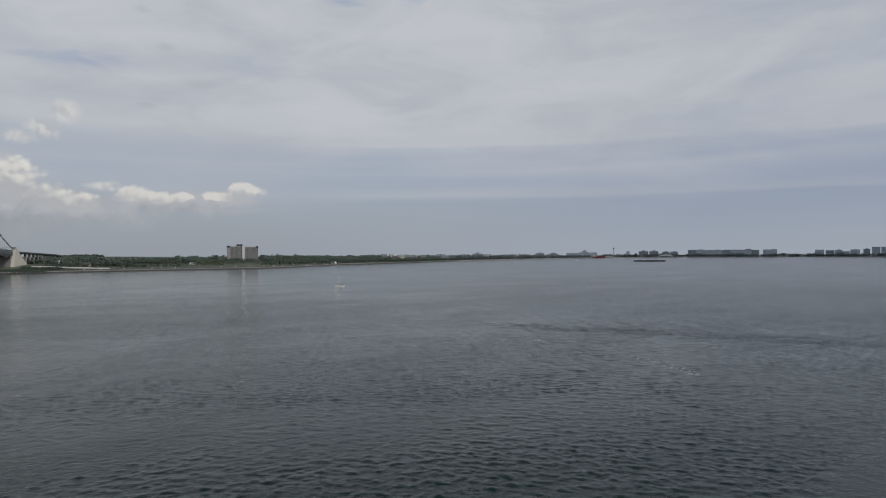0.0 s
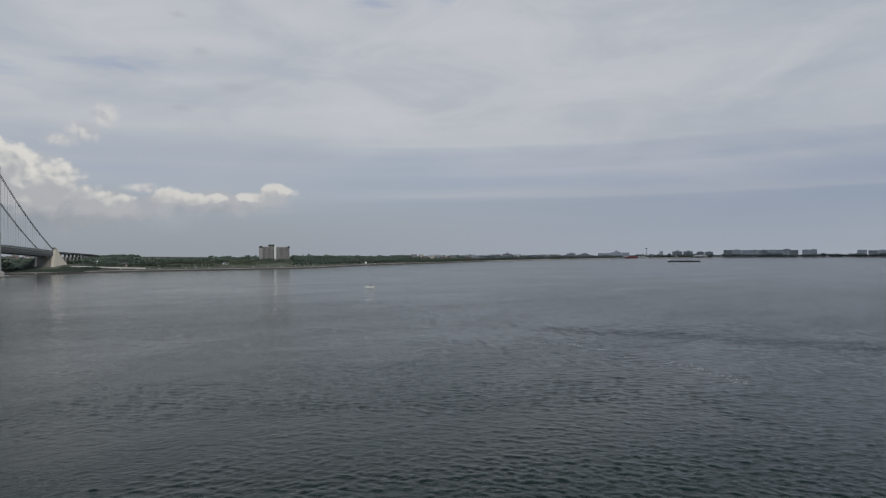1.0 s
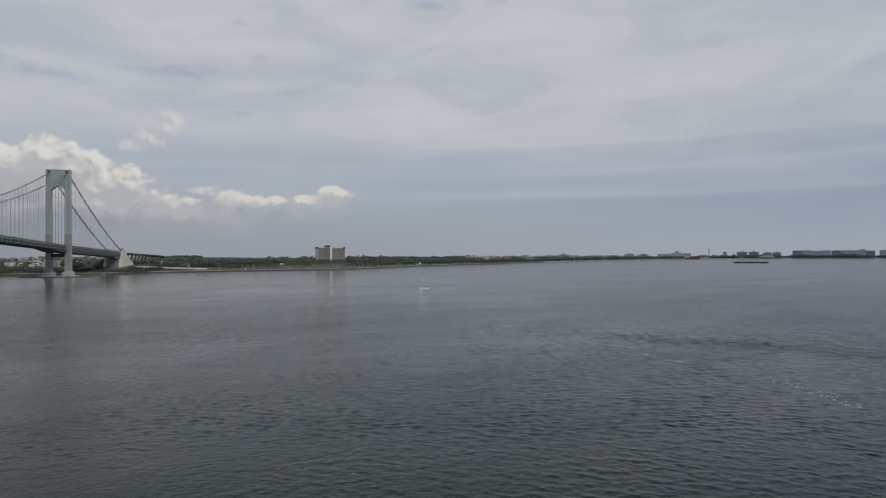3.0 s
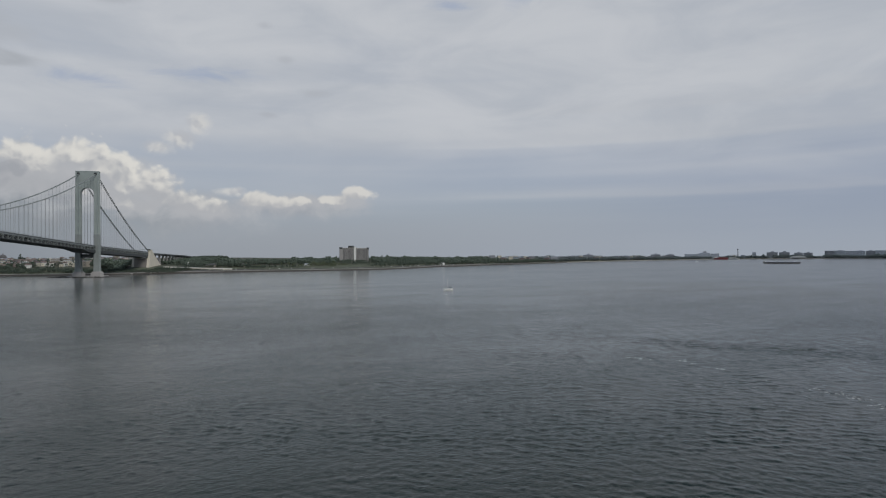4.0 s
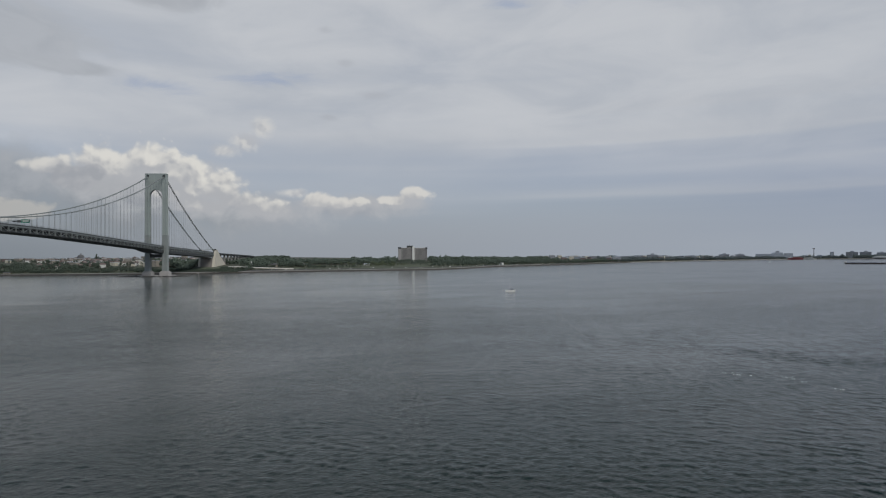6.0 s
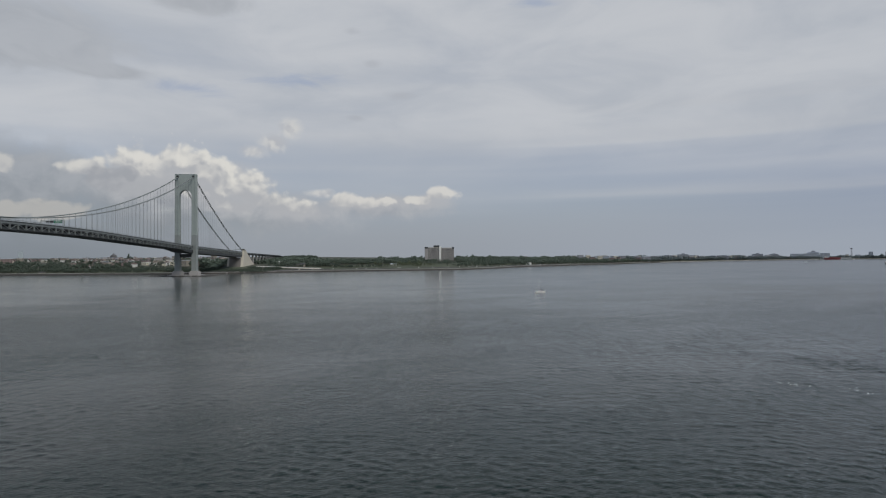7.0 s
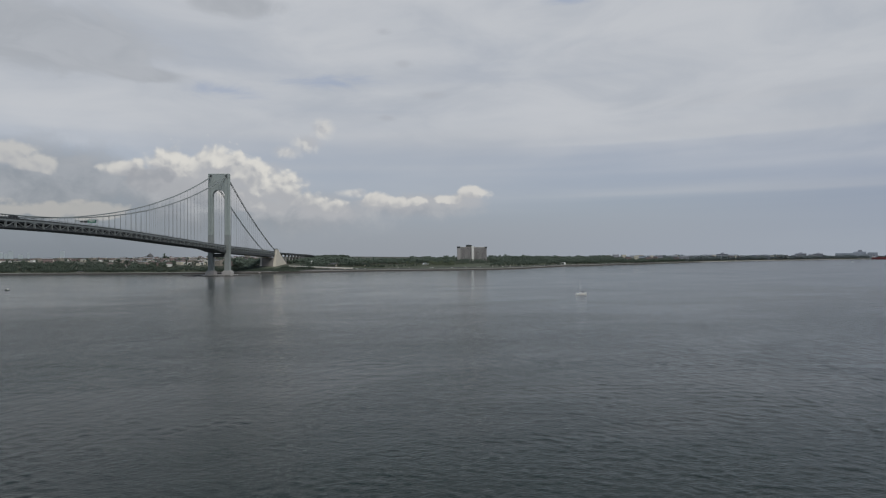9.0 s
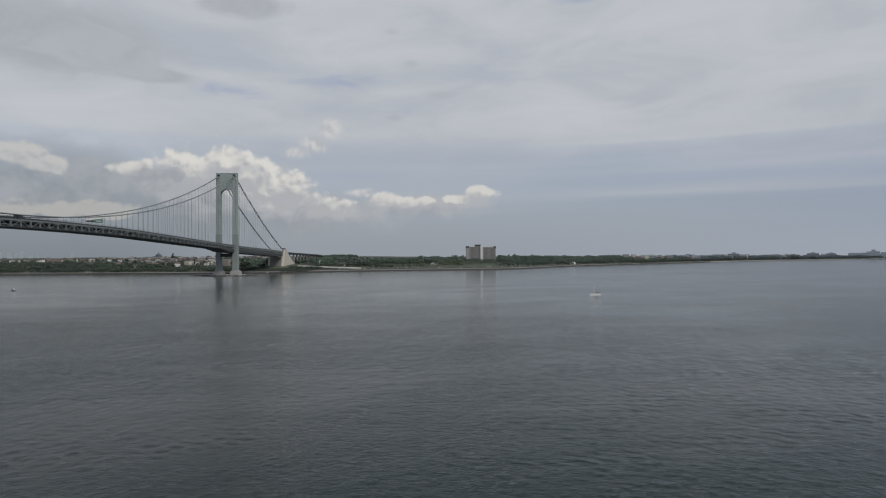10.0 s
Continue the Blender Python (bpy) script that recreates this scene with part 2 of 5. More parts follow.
ASPHALT = material("asphalt", (0.05, 0.05, 0.052), 0.9, (0.08, 0.08, 0.08), 0.05, 0.6)
ROCK = material("wet_rock", (0.09, 0.085, 0.08), 0.8, (0.04, 0.04, 0.04), 0.2, 1.5, 0.9, bump=0.2)
GRASS = material("grass", (0.072, 0.09, 0.056), 0.95, (0.10, 0.105, 0.075), 0.02, 0.4, 0.9)
LAND = material("scrub_ground", (0.05, 0.062, 0.042), 0.95, (0.09, 0.085, 0.065), 0.02, 0.3, 0.9)
LEAF = material("foliage", (0.060, 0.082, 0.060), 0.9, (0.045, 0.062, 0.049), 0.03, 0.5, 0.7, island=0.9)
# paler copies of the foliage, with distance haze put into the colour
LEAF_HAZE = material("hazed_foliage", (0.092, 0.122, 0.094), 0.9, (0.066, 0.090, 0.072), 0.03, 0.5, 0.7, island=0.5)
LEAF_FAR_HAZE = material("blue_hazed_foliage", (0.125, 0.155, 0.158), 0.9, (0.095, 0.12, 0.125), 0.03, 0.5, 0.7, island=0.7)
LEAF_LIGHT = material("pale_foliage", (0.115, 0.14, 0.08), 0.9, (0.075, 0.1, 0.06), 0.03, 0.5, 0.7, island=0.8)
BARK = material("bark", (0.10, 0.08, 0.06), 0.9)
BRICK = material("brown_brick", (0.31, 0.30, 0.295), 0.9, (0.26, 0.25, 0.247), 0.1, 0.8)
GLASS = material("dark_window_glass", (0.05, 0.055, 0.06), 0.15, (0.08, 0.085, 0.09), 0.2, 1.0)
STONE = material("wet_seawall_stone", (0.09, 0.085, 0.08), 0.85, (0.045, 0.043, 0.04), 0.15, 1.2, 0.9, bump=0.15)
# stains, plus the deck's shadow put into the concrete's colour
STAINED_SHADE = material("stained_shade_concrete", (0.24, 0.225, 0.215), 0.9, (0.16, 0.152, 0.148), 0.06, 0.5, 0.9, bump=0.1)
PAVING = material("promenade_paving", (0.52, 0.51, 0.48), 0.9, (0.3, 0.29, 0.27), 0.05, 0.6)
RED_BRICK = material("red_brick", (0.235, 0.178, 0.172), 0.9, (0.19, 0.15, 0.145), 0.1, 0.9)
TAN_BRICK = material("tan_brick", (0.34, 0.31, 0.27), 0.9, None, 0.1, 0.9)
CREAM = material("cream_siding", (0.66, 0.62, 0.52), 0.8, (0.5, 0.47, 0.4), 0.1, 0.9)
SLATE = material("slate_roofing", (0.12, 0.12, 0.125), 0.8, (0.07, 0.07, 0.075), 0.2, 1.2)
RED_ROOF = material("clay_roofing", (0.21, 0.165, 0.155), 0.85, None, 0.2, 1.2)
# distance haze is put into these three wall colours, paler and bluer
FAR_GREY = material("hazed_grey_concrete", (0.57, 0.61, 0.68), 0.9, (0.47, 0.505, 0.57), 0.03, 0.3)
FAR_BROWN = material("hazed_brick", (0.35, 0.365, 0.405), 0.9, (0.28, 0.295, 0.33), 0.03, 0.3)
HAZE_GLASS = material("hazed_curtain_wall", (0.40, 0.46, 0.50), 0.4, (0.35, 0.41, 0.45), 0.03, 0.3)
SHIP_RED = material("red_hull_paint", (0.36, 0.10, 0.10), 0.5, None, 0.1, 0.8)
RUST = material("rusty_barge_steel", (0.10, 0.085, 0.08), 0.8, (0.05, 0.045, 0.045), 0.1, 0.8)
SIGN_GREEN = material("green_sign_sheet", (0.02, 0.20, 0.13), 0.5, (0.015, 0.15, 0.1), 0.3, 2.0)
SAND = material("beach_sand", (0.33, 0.305, 0.26), 0.95, (0.25, 0.235, 0.205), 0.05, 0.6)
PAINT_DARK = material("dark_vehicle_paint", (0.03, 0.03, 0.035), 0.35, (0.05, 0.05, 0.055), 0.5, 2.0)
PAINT_SILVER = material("silver_vehicle_paint", (0.5, 0.5, 0.52), 0.35, (0.4, 0.4, 0.42), 0.5, 2.0)
PAINT_BLUE = material("blue_vehicle_paint", (0.06, 0.10, 0.2), 0.35, None, 0.5, 2.0)
RUBBER = material("tyre_rubber", (0.02, 0.02, 0.02), 0.9)
CANVAS = material("navy_canvas", (0.03, 0.04, 0.07), 0.9)
FOAM = material("sea_foam", (0.44, 0.46, 0.47), 0.9, (0.3, 0.32, 0.33), 0.3, 2.0)
GELCOAT = material("white_gelcoat", (0.93, 0.93, 0.92), 0.3, (0.88, 0.88, 0.87), 0.2, 1.0)
WHITE = material("white_paint", (0.84, 0.84, 0.82), 0.6, (0.72, 0.72, 0.7), 0.2, 1.0)

# water: small waves over longer ones, with smooth slicks between ruffled stretches
WATER = bpy.data.materials.new("harbour_water")
WATER.use_nodes = True
t = WATER.node_tree
g = Net(t)
bsdf = t.nodes["Principled BSDF"]
pos = t.nodes.new("ShaderNodeNewGeometry").outputs["Position"]


def stretched(angle, sx, sy):
    """The place on the water, turned by an angle and then scaled."""
    turn = t.nodes.new("ShaderNodeMapping")
    turn.inputs["Rotation"].default_value = (0, 0, radians(angle))
    t.links.new(pos, turn.inputs["Vector"])
    n = t.nodes.new("ShaderNodeMapping")
    n.inputs["Scale"].default_value = (sx, sy, 1)
    t.links.new(turn.outputs[0], n.inputs["Vector"])
    return n.outputs[0]


# distance from the middle of the camera's path
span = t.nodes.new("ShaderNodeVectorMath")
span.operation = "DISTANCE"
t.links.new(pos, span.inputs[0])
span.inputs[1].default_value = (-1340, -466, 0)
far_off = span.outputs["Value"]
sep_p = t.nodes.new("ShaderNodeSeparateXYZ")
t.links.new(pos, sep_p.inputs[0])
# wind patches, drawn out along the tide
gust = g.noise(stretched(-20, 0.016, 0.007), 1.0, 5, 0.6, 0.6)
gust = g.ramp(gust, 0.33, 0.67)
# a wedge fitted to the view: choppy to the south, slick by the bridge
wander = g.m("MULTIPLY", g.m("SUBTRACT", g.noise(stretched(0, 0.004, 0.004), 1.0, 3, 0.5), 0.5), 260.0)
reach_w = g.m("ADD", g.m("MULTIPLY", far_off, 0.5), 150.0)
chop = g.ramp(g.m("DIVIDE", g.m("ADD", g.m("ADD", sep_p.outputs[1], 466.0), wander), reach_w), -0.15, -0.85)
tide = g.m("ADD", g.m("MULTIPLY", sep_p.outputs[0], 0.670), g.m("ADD", g.m("MULTIPLY", sep_p.outputs[1], -0.742), 261.0))
tide = g.ramp(g.m("ABSOLUTE", g.m("ADD", tide, g.m("MULTIPLY", wander, 0.06))), 20.0, 4.0)
tide = g.m("MULTIPLY", tide, g.ramp(sep_p.outputs[0], -1030.0, -1120.0))
chop = g.m("MAXIMUM", chop, g.m("MULTIPLY", g.ramp(g.m("ADD", sep_p.outputs[0], wander), -680.0, -980.0), 0.5))
chop = g.m("ADD", chop, g.m("MULTIPLY", tide, 0.9))
# ripples of two crossing trains, finer than the modelled waves
ripple = g.noise(stretched(20, 0.62, 0.46), 1.0, 3, 0.55, 0.5)
ripple_b = g.noise(stretched(-34, 0.95, 0.66), 1.0, 3, 0.55, 0.5)
high = g.m("MULTIPLY", g.m("ADD", ripple, ripple_b), g.m("ADD", 0.32, g.m("MULTIPLY", gust, 0.7)))
# ripples fade with distance from the camera's path
far_fade = g.ramp(far_off, 1250.0, 250.0, 0.02, 1.0)
near = g.m("MULTIPLY", g.ramp(far_off, 900.0, 100.0, 0.5, 1.0), far_fade)
high = g.m("MULTIPLY", high, g.m("MULTIPLY", near, g.m("ADD", 0.65, g.m("MULTIPLY", chop, 0.6))))
micro = g.noise(stretched(-6, 2.6, 2.0), 1.0, 3, 0.6, 0.3)
high = g.m("ADD", high, g.m("MULTIPLY", micro, g.m("MULTIPLY", g.ramp(far_off, 500.0, 120.0), g.m("ADD", 0.30, g.m("MULTIPLY", gust, 0.25)))))
billow_w = g.noise(stretched(10, 0.10, 0.21), 1.0, 5, 0.66, 0.3)
middle = g.m("MULTIPLY", g.ramp(far_off, 130.0, 420.0, 0.12, 1.0), far_fade)
high = g.m("ADD", high, g.m("MULTIPLY", g.m("MULTIPLY", billow_w, g.m("ADD", g.m("MULTIPLY", chop, 0.9), g.m("ADD", 0.24, g.m("MULTIPLY", gust, 0.4)))), g.m("MULTIPLY", middle, 6.0)))
b = nd(t, "ShaderNodeBump", Strength=1.0, Distance=0.20)
t.links.new(high, b.inputs["Height"])
t.links.new(b.outputs[0], bsdf.inputs["Normal"])
# base colour brightens with distance, standing in for missing sky reflection
far_lift = g.ramp(far_off, 170.0, 900.0)
t.links.new(g.mix(far_lift, g.mix(gust, (0.0034, 0.0118, 0.0088), (0.0048, 0.0155, 0.0118)), g.mix(chop, (0.047, 0.056, 0.052), (0.019, 0.0245, 0.0205))), bsdf.inputs["Base Color"])
# waves too fine to model count as gloss, more of them the farther off
open_water = g.ramp(far_off, 120.0, 800.0)
streaks = g.noise(stretched(-14, 0.012, 0.0022), 1.0, 4, 0.55, 0.4)
fine = g.m("ADD", 0.10, g.m("ADD", g.m("MULTIPLY", chop, 0.04), g.m("MULTIPLY", g.m("SUBTRACT", streaks, 0.5), 0.07)))
fine = g.m("MULTIPLY", fine, g.ramp(far_off, 1300.0, 500.0, 0.9, 1.0))
t.links.new(g.m("ADD", g.m("MULTIPLY", open_water, fine), g.m("ADD", 0.045, g.m("MULTIPLY", gust, 0.03))), bsdf.inputs["Roughness"])
bsdf.inputs["IOR"].default_value = 1.285


# ---- building helpers ----
def mesh_of(bm, name, mats, smooth=False):
    me = bpy.data.meshes.new(name)
    bmesh.ops.recalc_face_normals(bm, faces=bm.faces)
    bm.to_mesh(me)
    bm.free()
    for mt in mats if isinstance(mats, (list, tuple)) else [mats]:
        me.materials.append(mt)
    if smooth:
        me.shade_smooth()
    return me


def part(name, bm, mats, parent=None, label="", smooth=False):
    ob = new(name, mesh_of(bm, name, mats, smooth))
    ob.parent = parent
    return tagged(ob, label)


def from_lists(name, verts, faces, mats, parent=None, label="", index=None):
    me = bpy.data.meshes.new(name)
    me.from_pydata(verts, [], faces)
    for mt in mats if isinstance(mats, (list, tuple)) else [mats]:
        me.materials.append(mt)
    if index is not None:
        me.polygons.foreach_set("material_index", index)
    me.update()
    ob = new(name, me)
    ob.parent = parent
    return tagged(ob, label)


def root(name, label, category, group="", kind="", at=(0, 0, 0), turn=0.0):
    ob = tagged(new(name), label, category, group, kind)
    ob.matrix_world = pose(*at, 0, 0, turn)
    return ob


def box(bm, x0, x1, y0, y1, z0, z1, bevel=0.0, mat=0):
    vs = [bm.verts.new(p) for p in ((x0, y0, z0), (x1, y0, z0), (x1, y1, z0), (x0, y1, z0), (x0, y0, z1), (x1, y0, z1), (x1, y1, z1), (x0, y1, z1))]
    fs = [bm.faces.new([vs[i] for i in q]) for q in ((3, 2, 1, 0), (4, 5, 6, 7), (0, 1, 5, 4), (1, 2, 6, 5), (2, 3, 7, 6), (3, 0, 4, 7))]
    for f in fs:
        f.material_index = mat
    if bevel:
        es = list({e for f in fs for e in f.edges})
        bmesh.ops.bevel(bm, geom=es, offset=bevel, segments=1, affect="EDGES", material=-1)


def prism(bm, outline, axis, lo, hi, mat=0):
    """A flat outline of (a, b) pushed out along one axis."""
    def at3(p, h):
        return {"x": (h, p[0], p[1]), "y": (p[0], h, p[1]), "z": (p[0], p[1], h)}[axis]
    a, b = [bm.verts.new(at3(p, lo)) for p in outline], [bm.verts.new(at3(p, hi)) for p in outline]
    n = len(outline)
    fs = [bm.faces.new(a[::-1]), bm.faces.new(b)]
    fs += [bm.faces.new((a[i], a[(i + 1) % n], b[(i + 1) % n], b[i])) for i in range(n)]
    for f in fs:
        f.material_index = mat


def beam(bm, p, q, wide, deep, mat=0):
    """A straight bar between two points."""
    p, q = Vector(p), Vector(q)
    way = (q - p).normalized()
    side = way.cross(Vector((0, 0, 1)))
    side = side.normalized() if side.length > 1e-3 else Vector((1, 0, 0))
    up = side.cross(way)
    rings = [[bm.verts.new(c + side * sx * wide / 2 + up * sy * deep / 2) for sx, sy in ((-1, -1), (1, -1), (1, 1), (-1, 1))] for c in (p, q)]
    for i in range(4):
        bm.faces.new((rings[0][i], rings[0][(i + 1) % 4], rings[1][(i + 1) % 4], rings[1][i])).material_index = mat
    bm.faces.new(rings[0][::-1]).material_index = mat
    bm.faces.new(rings[1]).material_index = mat


def tube(bm, pts, radius, sides=8):
    pts = [Vector(p) for p in pts]
    rings = []
    for i, p in enumerate(pts):
        way = (pts[min(i + 1, len(pts) - 1)] - pts[max(i - 1, 0)]).normalized()
        side = way.cross(Vector((0, 0, 1)))
        side = side.normalized() if side.length > 1e-3 else Vector((1, 0, 0))
        up = side.cross(way)
        r = radius[i] if isinstance(radius, (list, tuple)) else radius
        rings.append([bm.verts.new(p + r * (side * math.cos(2 * math.pi * k / sides) + up * math.sin(2 * math.pi * k / sides))) for k in range(sides)])
    for a, b2 in zip(rings, rings[1:]):
        for k in range(sides):
            bm.faces.new((a[k], a[(k + 1) % sides], b2[(k + 1) % sides], b2[k]))
    bm.faces.new(rings[0][::-1])
    bm.faces.new(rings[-1])


def ribbon(bm, stations, half_out, half_in, z_lo, z_hi):
    """A band that follows the deck's line: between two distances from the axis and two heights over the deck's underside."""
    rings = [[bm.verts.new((x, y, deck_z(x) + z)) for y, z in ((half_in, z_lo), (half_out, z_lo), (half_out, z_hi), (half_in, z_hi))] for x in stations]
    for a, b2 in zip(rings, rings[1:]):
        for k in range(4):
            bm.faces.new((a[k], a[(k + 1) % 4], b2[(k + 1) % 4], b2[k]))
    bm.faces.new(rings[0][::-1])
    bm.faces.new(rings[-1])


# ---- water ----
# one sheet, finest round the camera's path and across its view, with wind waves in its surface
CX, CY = -1355.0, -466.0
wave_rng = np.random.default_rng(3)
STEP = 0.0027
radii = np.concatenate([[0.0, 10.0], np.arange(20.0, 54.8, 0.6), 55.0 * np.exp(0.0042 * np.arange(690)), 1010.0 * np.exp(0.0095 * np.arange(25)), [1350, 1600, 2000, 2600, 3400, 4200, 4940]])
fine_a = np.arange(radians(40), radians(157), STEP)
rest_a = np.linspace(radians(157), radians(400), 140)[:-1]
angles = np.concatenate([fine_a, rest_a])
nr, na = len(radii), len(angles)
RR, AA = np.meshgrid(radii, angles, indexing="ij")
WX, WY = CX + RR * np.sin(AA), CY + RR * np.cos(AA)
cell = np.where((AA < radians(157)), np.where(RR < 1000, 0.0042, 0.0095), 0.03) * np.maximum(RR, 143)
cell = np.where(RR > 1250, 1e6, cell)


def patches(scale, seed):
    """Slowly varying patches between about -1 and 1."""
    r = np.random.default_rng(seed)
    out = np.zeros_like(WX)
    for _ in range(9):
        a, k = r.uniform(-0.7, 0.7), 2 * math.pi / (scale * r.uniform(0.5, 2.0))
        out += np.sin(k * (WX * math.cos(a) + 0.45 * WY * math.sin(a)) + r.uniform(0, 6.28))
    return out / 4.0


ruffle = np.clip(0.92 + 0.34 * patches(90, 11) + 0.24 * patches(28, 12), 0.3, 1.75)
rip = np.abs(0.670 * WX - 0.742 * WY + 261 + 7 * patches(60, 13))
rip = np.clip(1.15 - rip / np.clip(8 + (-1060 - WX) * 0.12, 6, 24), 0, 1) * np.clip((-1040 - WX) / 40, 0, 1)
ruffle = ruffle + 0.35 * np.clip((-490 - WY) / 130, 0, 1) + 0.25 * np.exp(-((WX + 1272) / 45) ** 2 - ((WY + 508) / 34) ** 2) + 0.45 * np.clip((WY + 440) / 80, 0, 1)
ruffle = ruffle * (1 + 0.9 * rip)
south = 1 / (1 + np.exp((WY + 505 + 40 * patches(140, 14)) / 30))     # the train turns across the channel
WZ = np.zeros_like(WX)
lengths = np.exp(np.linspace(math.log(0.9), math.log(6.5), 72))
for i, lam in enumerate(lengths):
    k = 2 * math.pi / lam
    slope = 0.034 * (1.0 if lam < 1.7 else (1.7 / lam) ** 1.1)
    fade = np.clip((lam / cell - 1.9) / 1.8, 0, 1)
    if i % 3:      # half of the waves run with each train, every third over the whole channel
        train = i % 3 == 1
        a = wave_rng.normal(-0.78, 0.42) if train else wave_rng.normal(0.15, 0.48)
        fade = fade * np.sqrt(south if train else 1 - south) * 1.15
    else:
        a = wave_rng.normal(-0.30, 0.65)
    WZ += slope / k * fade * np.sin(k * (WX * math.cos(a) + WY * math.sin(a)) + wave_rng.uniform(0, 6.28))
WZ *= ruffle * np.clip((950 - RR) / 550, 0, 1) * np.clip((RR - 20) / 12, 0, 1)
WZ += np.clip(WZ, -0.12, 0.2) ** 2 * 3.0      # crests sharper than troughs
verts = np.stack([WX, WY, WZ], axis=-1).reshape(-1, 3)
ii, jj = np.meshgrid(np.arange(nr - 1), np.arange(na), indexing="ij")
j2 = (jj + 1) % na
quads = np.stack([ii * na + jj, ii * na + j2, (ii + 1) * na + j2, (ii + 1) * na + jj], axis=-1).reshape(-1, 4)[:, ::-1]
me = bpy.data.meshes.new("water")
me.vertices.add(len(verts))
me.vertices.foreach_set("co", verts.ravel())
me.loops.add(quads.size)
me.loops.foreach_set("vertex_index", quads.ravel())
me.polygons.add(len(quads))
me.polygons.foreach_set("loop_start", np.arange(0, quads.size, 4))
me.update(calc_edges=True)
me.shade_smooth()
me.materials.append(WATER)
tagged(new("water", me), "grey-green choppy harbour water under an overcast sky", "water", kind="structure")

# ---- land ----
# the shoreline, from beyond the bridge round to the far beach, with the land's rise behind it
SHORE = [(90, 2600), (135, 1500), (140, 900), (138, 577), (130, 258), (130, 90), (132, 0), (142, -49), (230, -130), (322, -201), (365, -290), (400, -371),
         (464, -556), (560, -690), (704, -823), (860, -985), (1063, -1223), (1290, -1440), (1520, -1660), (1800, -2050), (2050, -2500), (2230, -2950),
         (2245, -3287), (2176, -3632), (1988, -3848), (1742, -4085), (1496, -4282), (1338, -4395), (1000, -4600), (500, -4780)]


def resample(line, step):
    out, acc = [Vector((*line[0], 0))], 0.0
    for p, q in zip(line, line[1:]):
        p, q = Vector((*p, 0)), Vector((*q, 0))
        n = max(1, round((q - p).length / step))
        out += [p.lerp(q, (i + 1) / n) for i in range(n)]
    return out


shore = resample(SHORE, 40.0)
for _ in range(3):
    shore = [shore[0]] + [(a + 2 * b + c) / 4 for a, b, c in zip(shore, shore[1:], shore[2:])] + [shore[-1]]
inland = []
for i in range(len(shore)):
    way = (shore[min(i + 2, len(shore) - 1)] - shore[max(i - 2, 0)]).normalized()
    inland.append(Vector((-way.y, way.x, 0)))
reach = [0.0]
for p, q in zip(shore, shore[1:]):
    reach.append(reach[-1] + (q - p).length)


def rise(off, s):
    """The land's height at a distance behind the shore, and a distance along it."""
    hill = 1.0 if s < 3900 else max(0.25, 1 - (s - 3900) / 2500)
    table = [(0, 2.8), (14, 3.2), (60, 4.8), (130, 10.0), (220, 16.0), (400, 20.5), (900, 26.0), (1500, 30.0)]
    for (a, za), (b2, zb) in zip(table, table[1:]):
        if off <= b2:
            z = za + (zb - za) * (off - a) / (b2 - a)
            break
    else:
        z = 30.0
    flat = min(max((s - 2440) / 80, 0), 1) * min(max((2740 - s) / 80, 0), 1)      # level ground round the anchorage
    z += (min(z, 3.6 + max(off - 330, 0) * 0.08) - z) * flat
    return 2.6 + (z - 2.6) * hill + (noise.noise((off * 0.006, s * 0.004, 0.3)) * min(off / 60, 3) * 1.2 * hill)


def on_land(s, off):
    """The place at a distance along the shore and behind it."""
    i = min(max(int(np.searchsorted(reach, s)) - 1, 0), len(shore) - 2)
    f = (s - reach[i]) / (reach[i + 1] - reach[i])
    p = shore[i].lerp(shore[i + 1], f) + inland[i].lerp(inland[i + 1], f) * off
    p.z = rise(off, s)
    return p


bm = bmesh.new()
OFFS = [0, 6, 14, 30, 60, 90, 130, 170, 220, 300, 400, 550, 750, 1000, 1500, 2400]
prev = None
for p, n, s in zip(shore, inland, reach):
    row = []
    far = s > 6800
    for off in OFFS:
        o = off * (0.045 if far else 1.0)
        q = p + n * o
        row.append(bm.verts.new((q.x, q.y, rise(o, s))))
    low_v = bm.verts.new((p.x, p.y, -3.0))
    row = [low_v] + row
    if prev:
        for k in range(len(row) - 1):
            f = bm.faces.new((prev[k], prev[k + 1], row[k + 1], row[k]))
            f.material_index = 2 if k == 0 else (1 if 3 <= k <= 7 else 0)
    prev = row
tagged(part("ground", bm, [LAND, GRASS, CONCRETE_GREY]), "low wooded shore with grass slopes behind a seawall", "ground", kind="structure")

# ---- the bridge ----
BRIDGE_X0, ANCHOR_X, PANEL = -780.0, 370.0, 15.27
LEG_IN, LEG_OUT, LEG_HALF, CABLE_Y = 12.9, 21.4, 4.8, 15.65


def deck_z(x):
    """The underside of the lower deck."""
    if x < -385:
        return 71.3 - 4.7 * ((x + 649) / 264) ** 2
    return 66.6 - 0.042 * (x + 385) if x < 0 else 50.43 - 0.0285 * x


def cable_z(x):
    if x < 0:
        return 86.0 + 119.8 * ((x + 649) / 649) ** 2
    u = x / ANCHOR_X
    return 205.8 + (54.0 - 205.8) * u - 38 * u * (1 - u)


bridge = root("suspension_bridge", "long grey-green steel suspension bridge with two decks crossing the water", "bridge", kind="structure")
bm = bmesh.new()
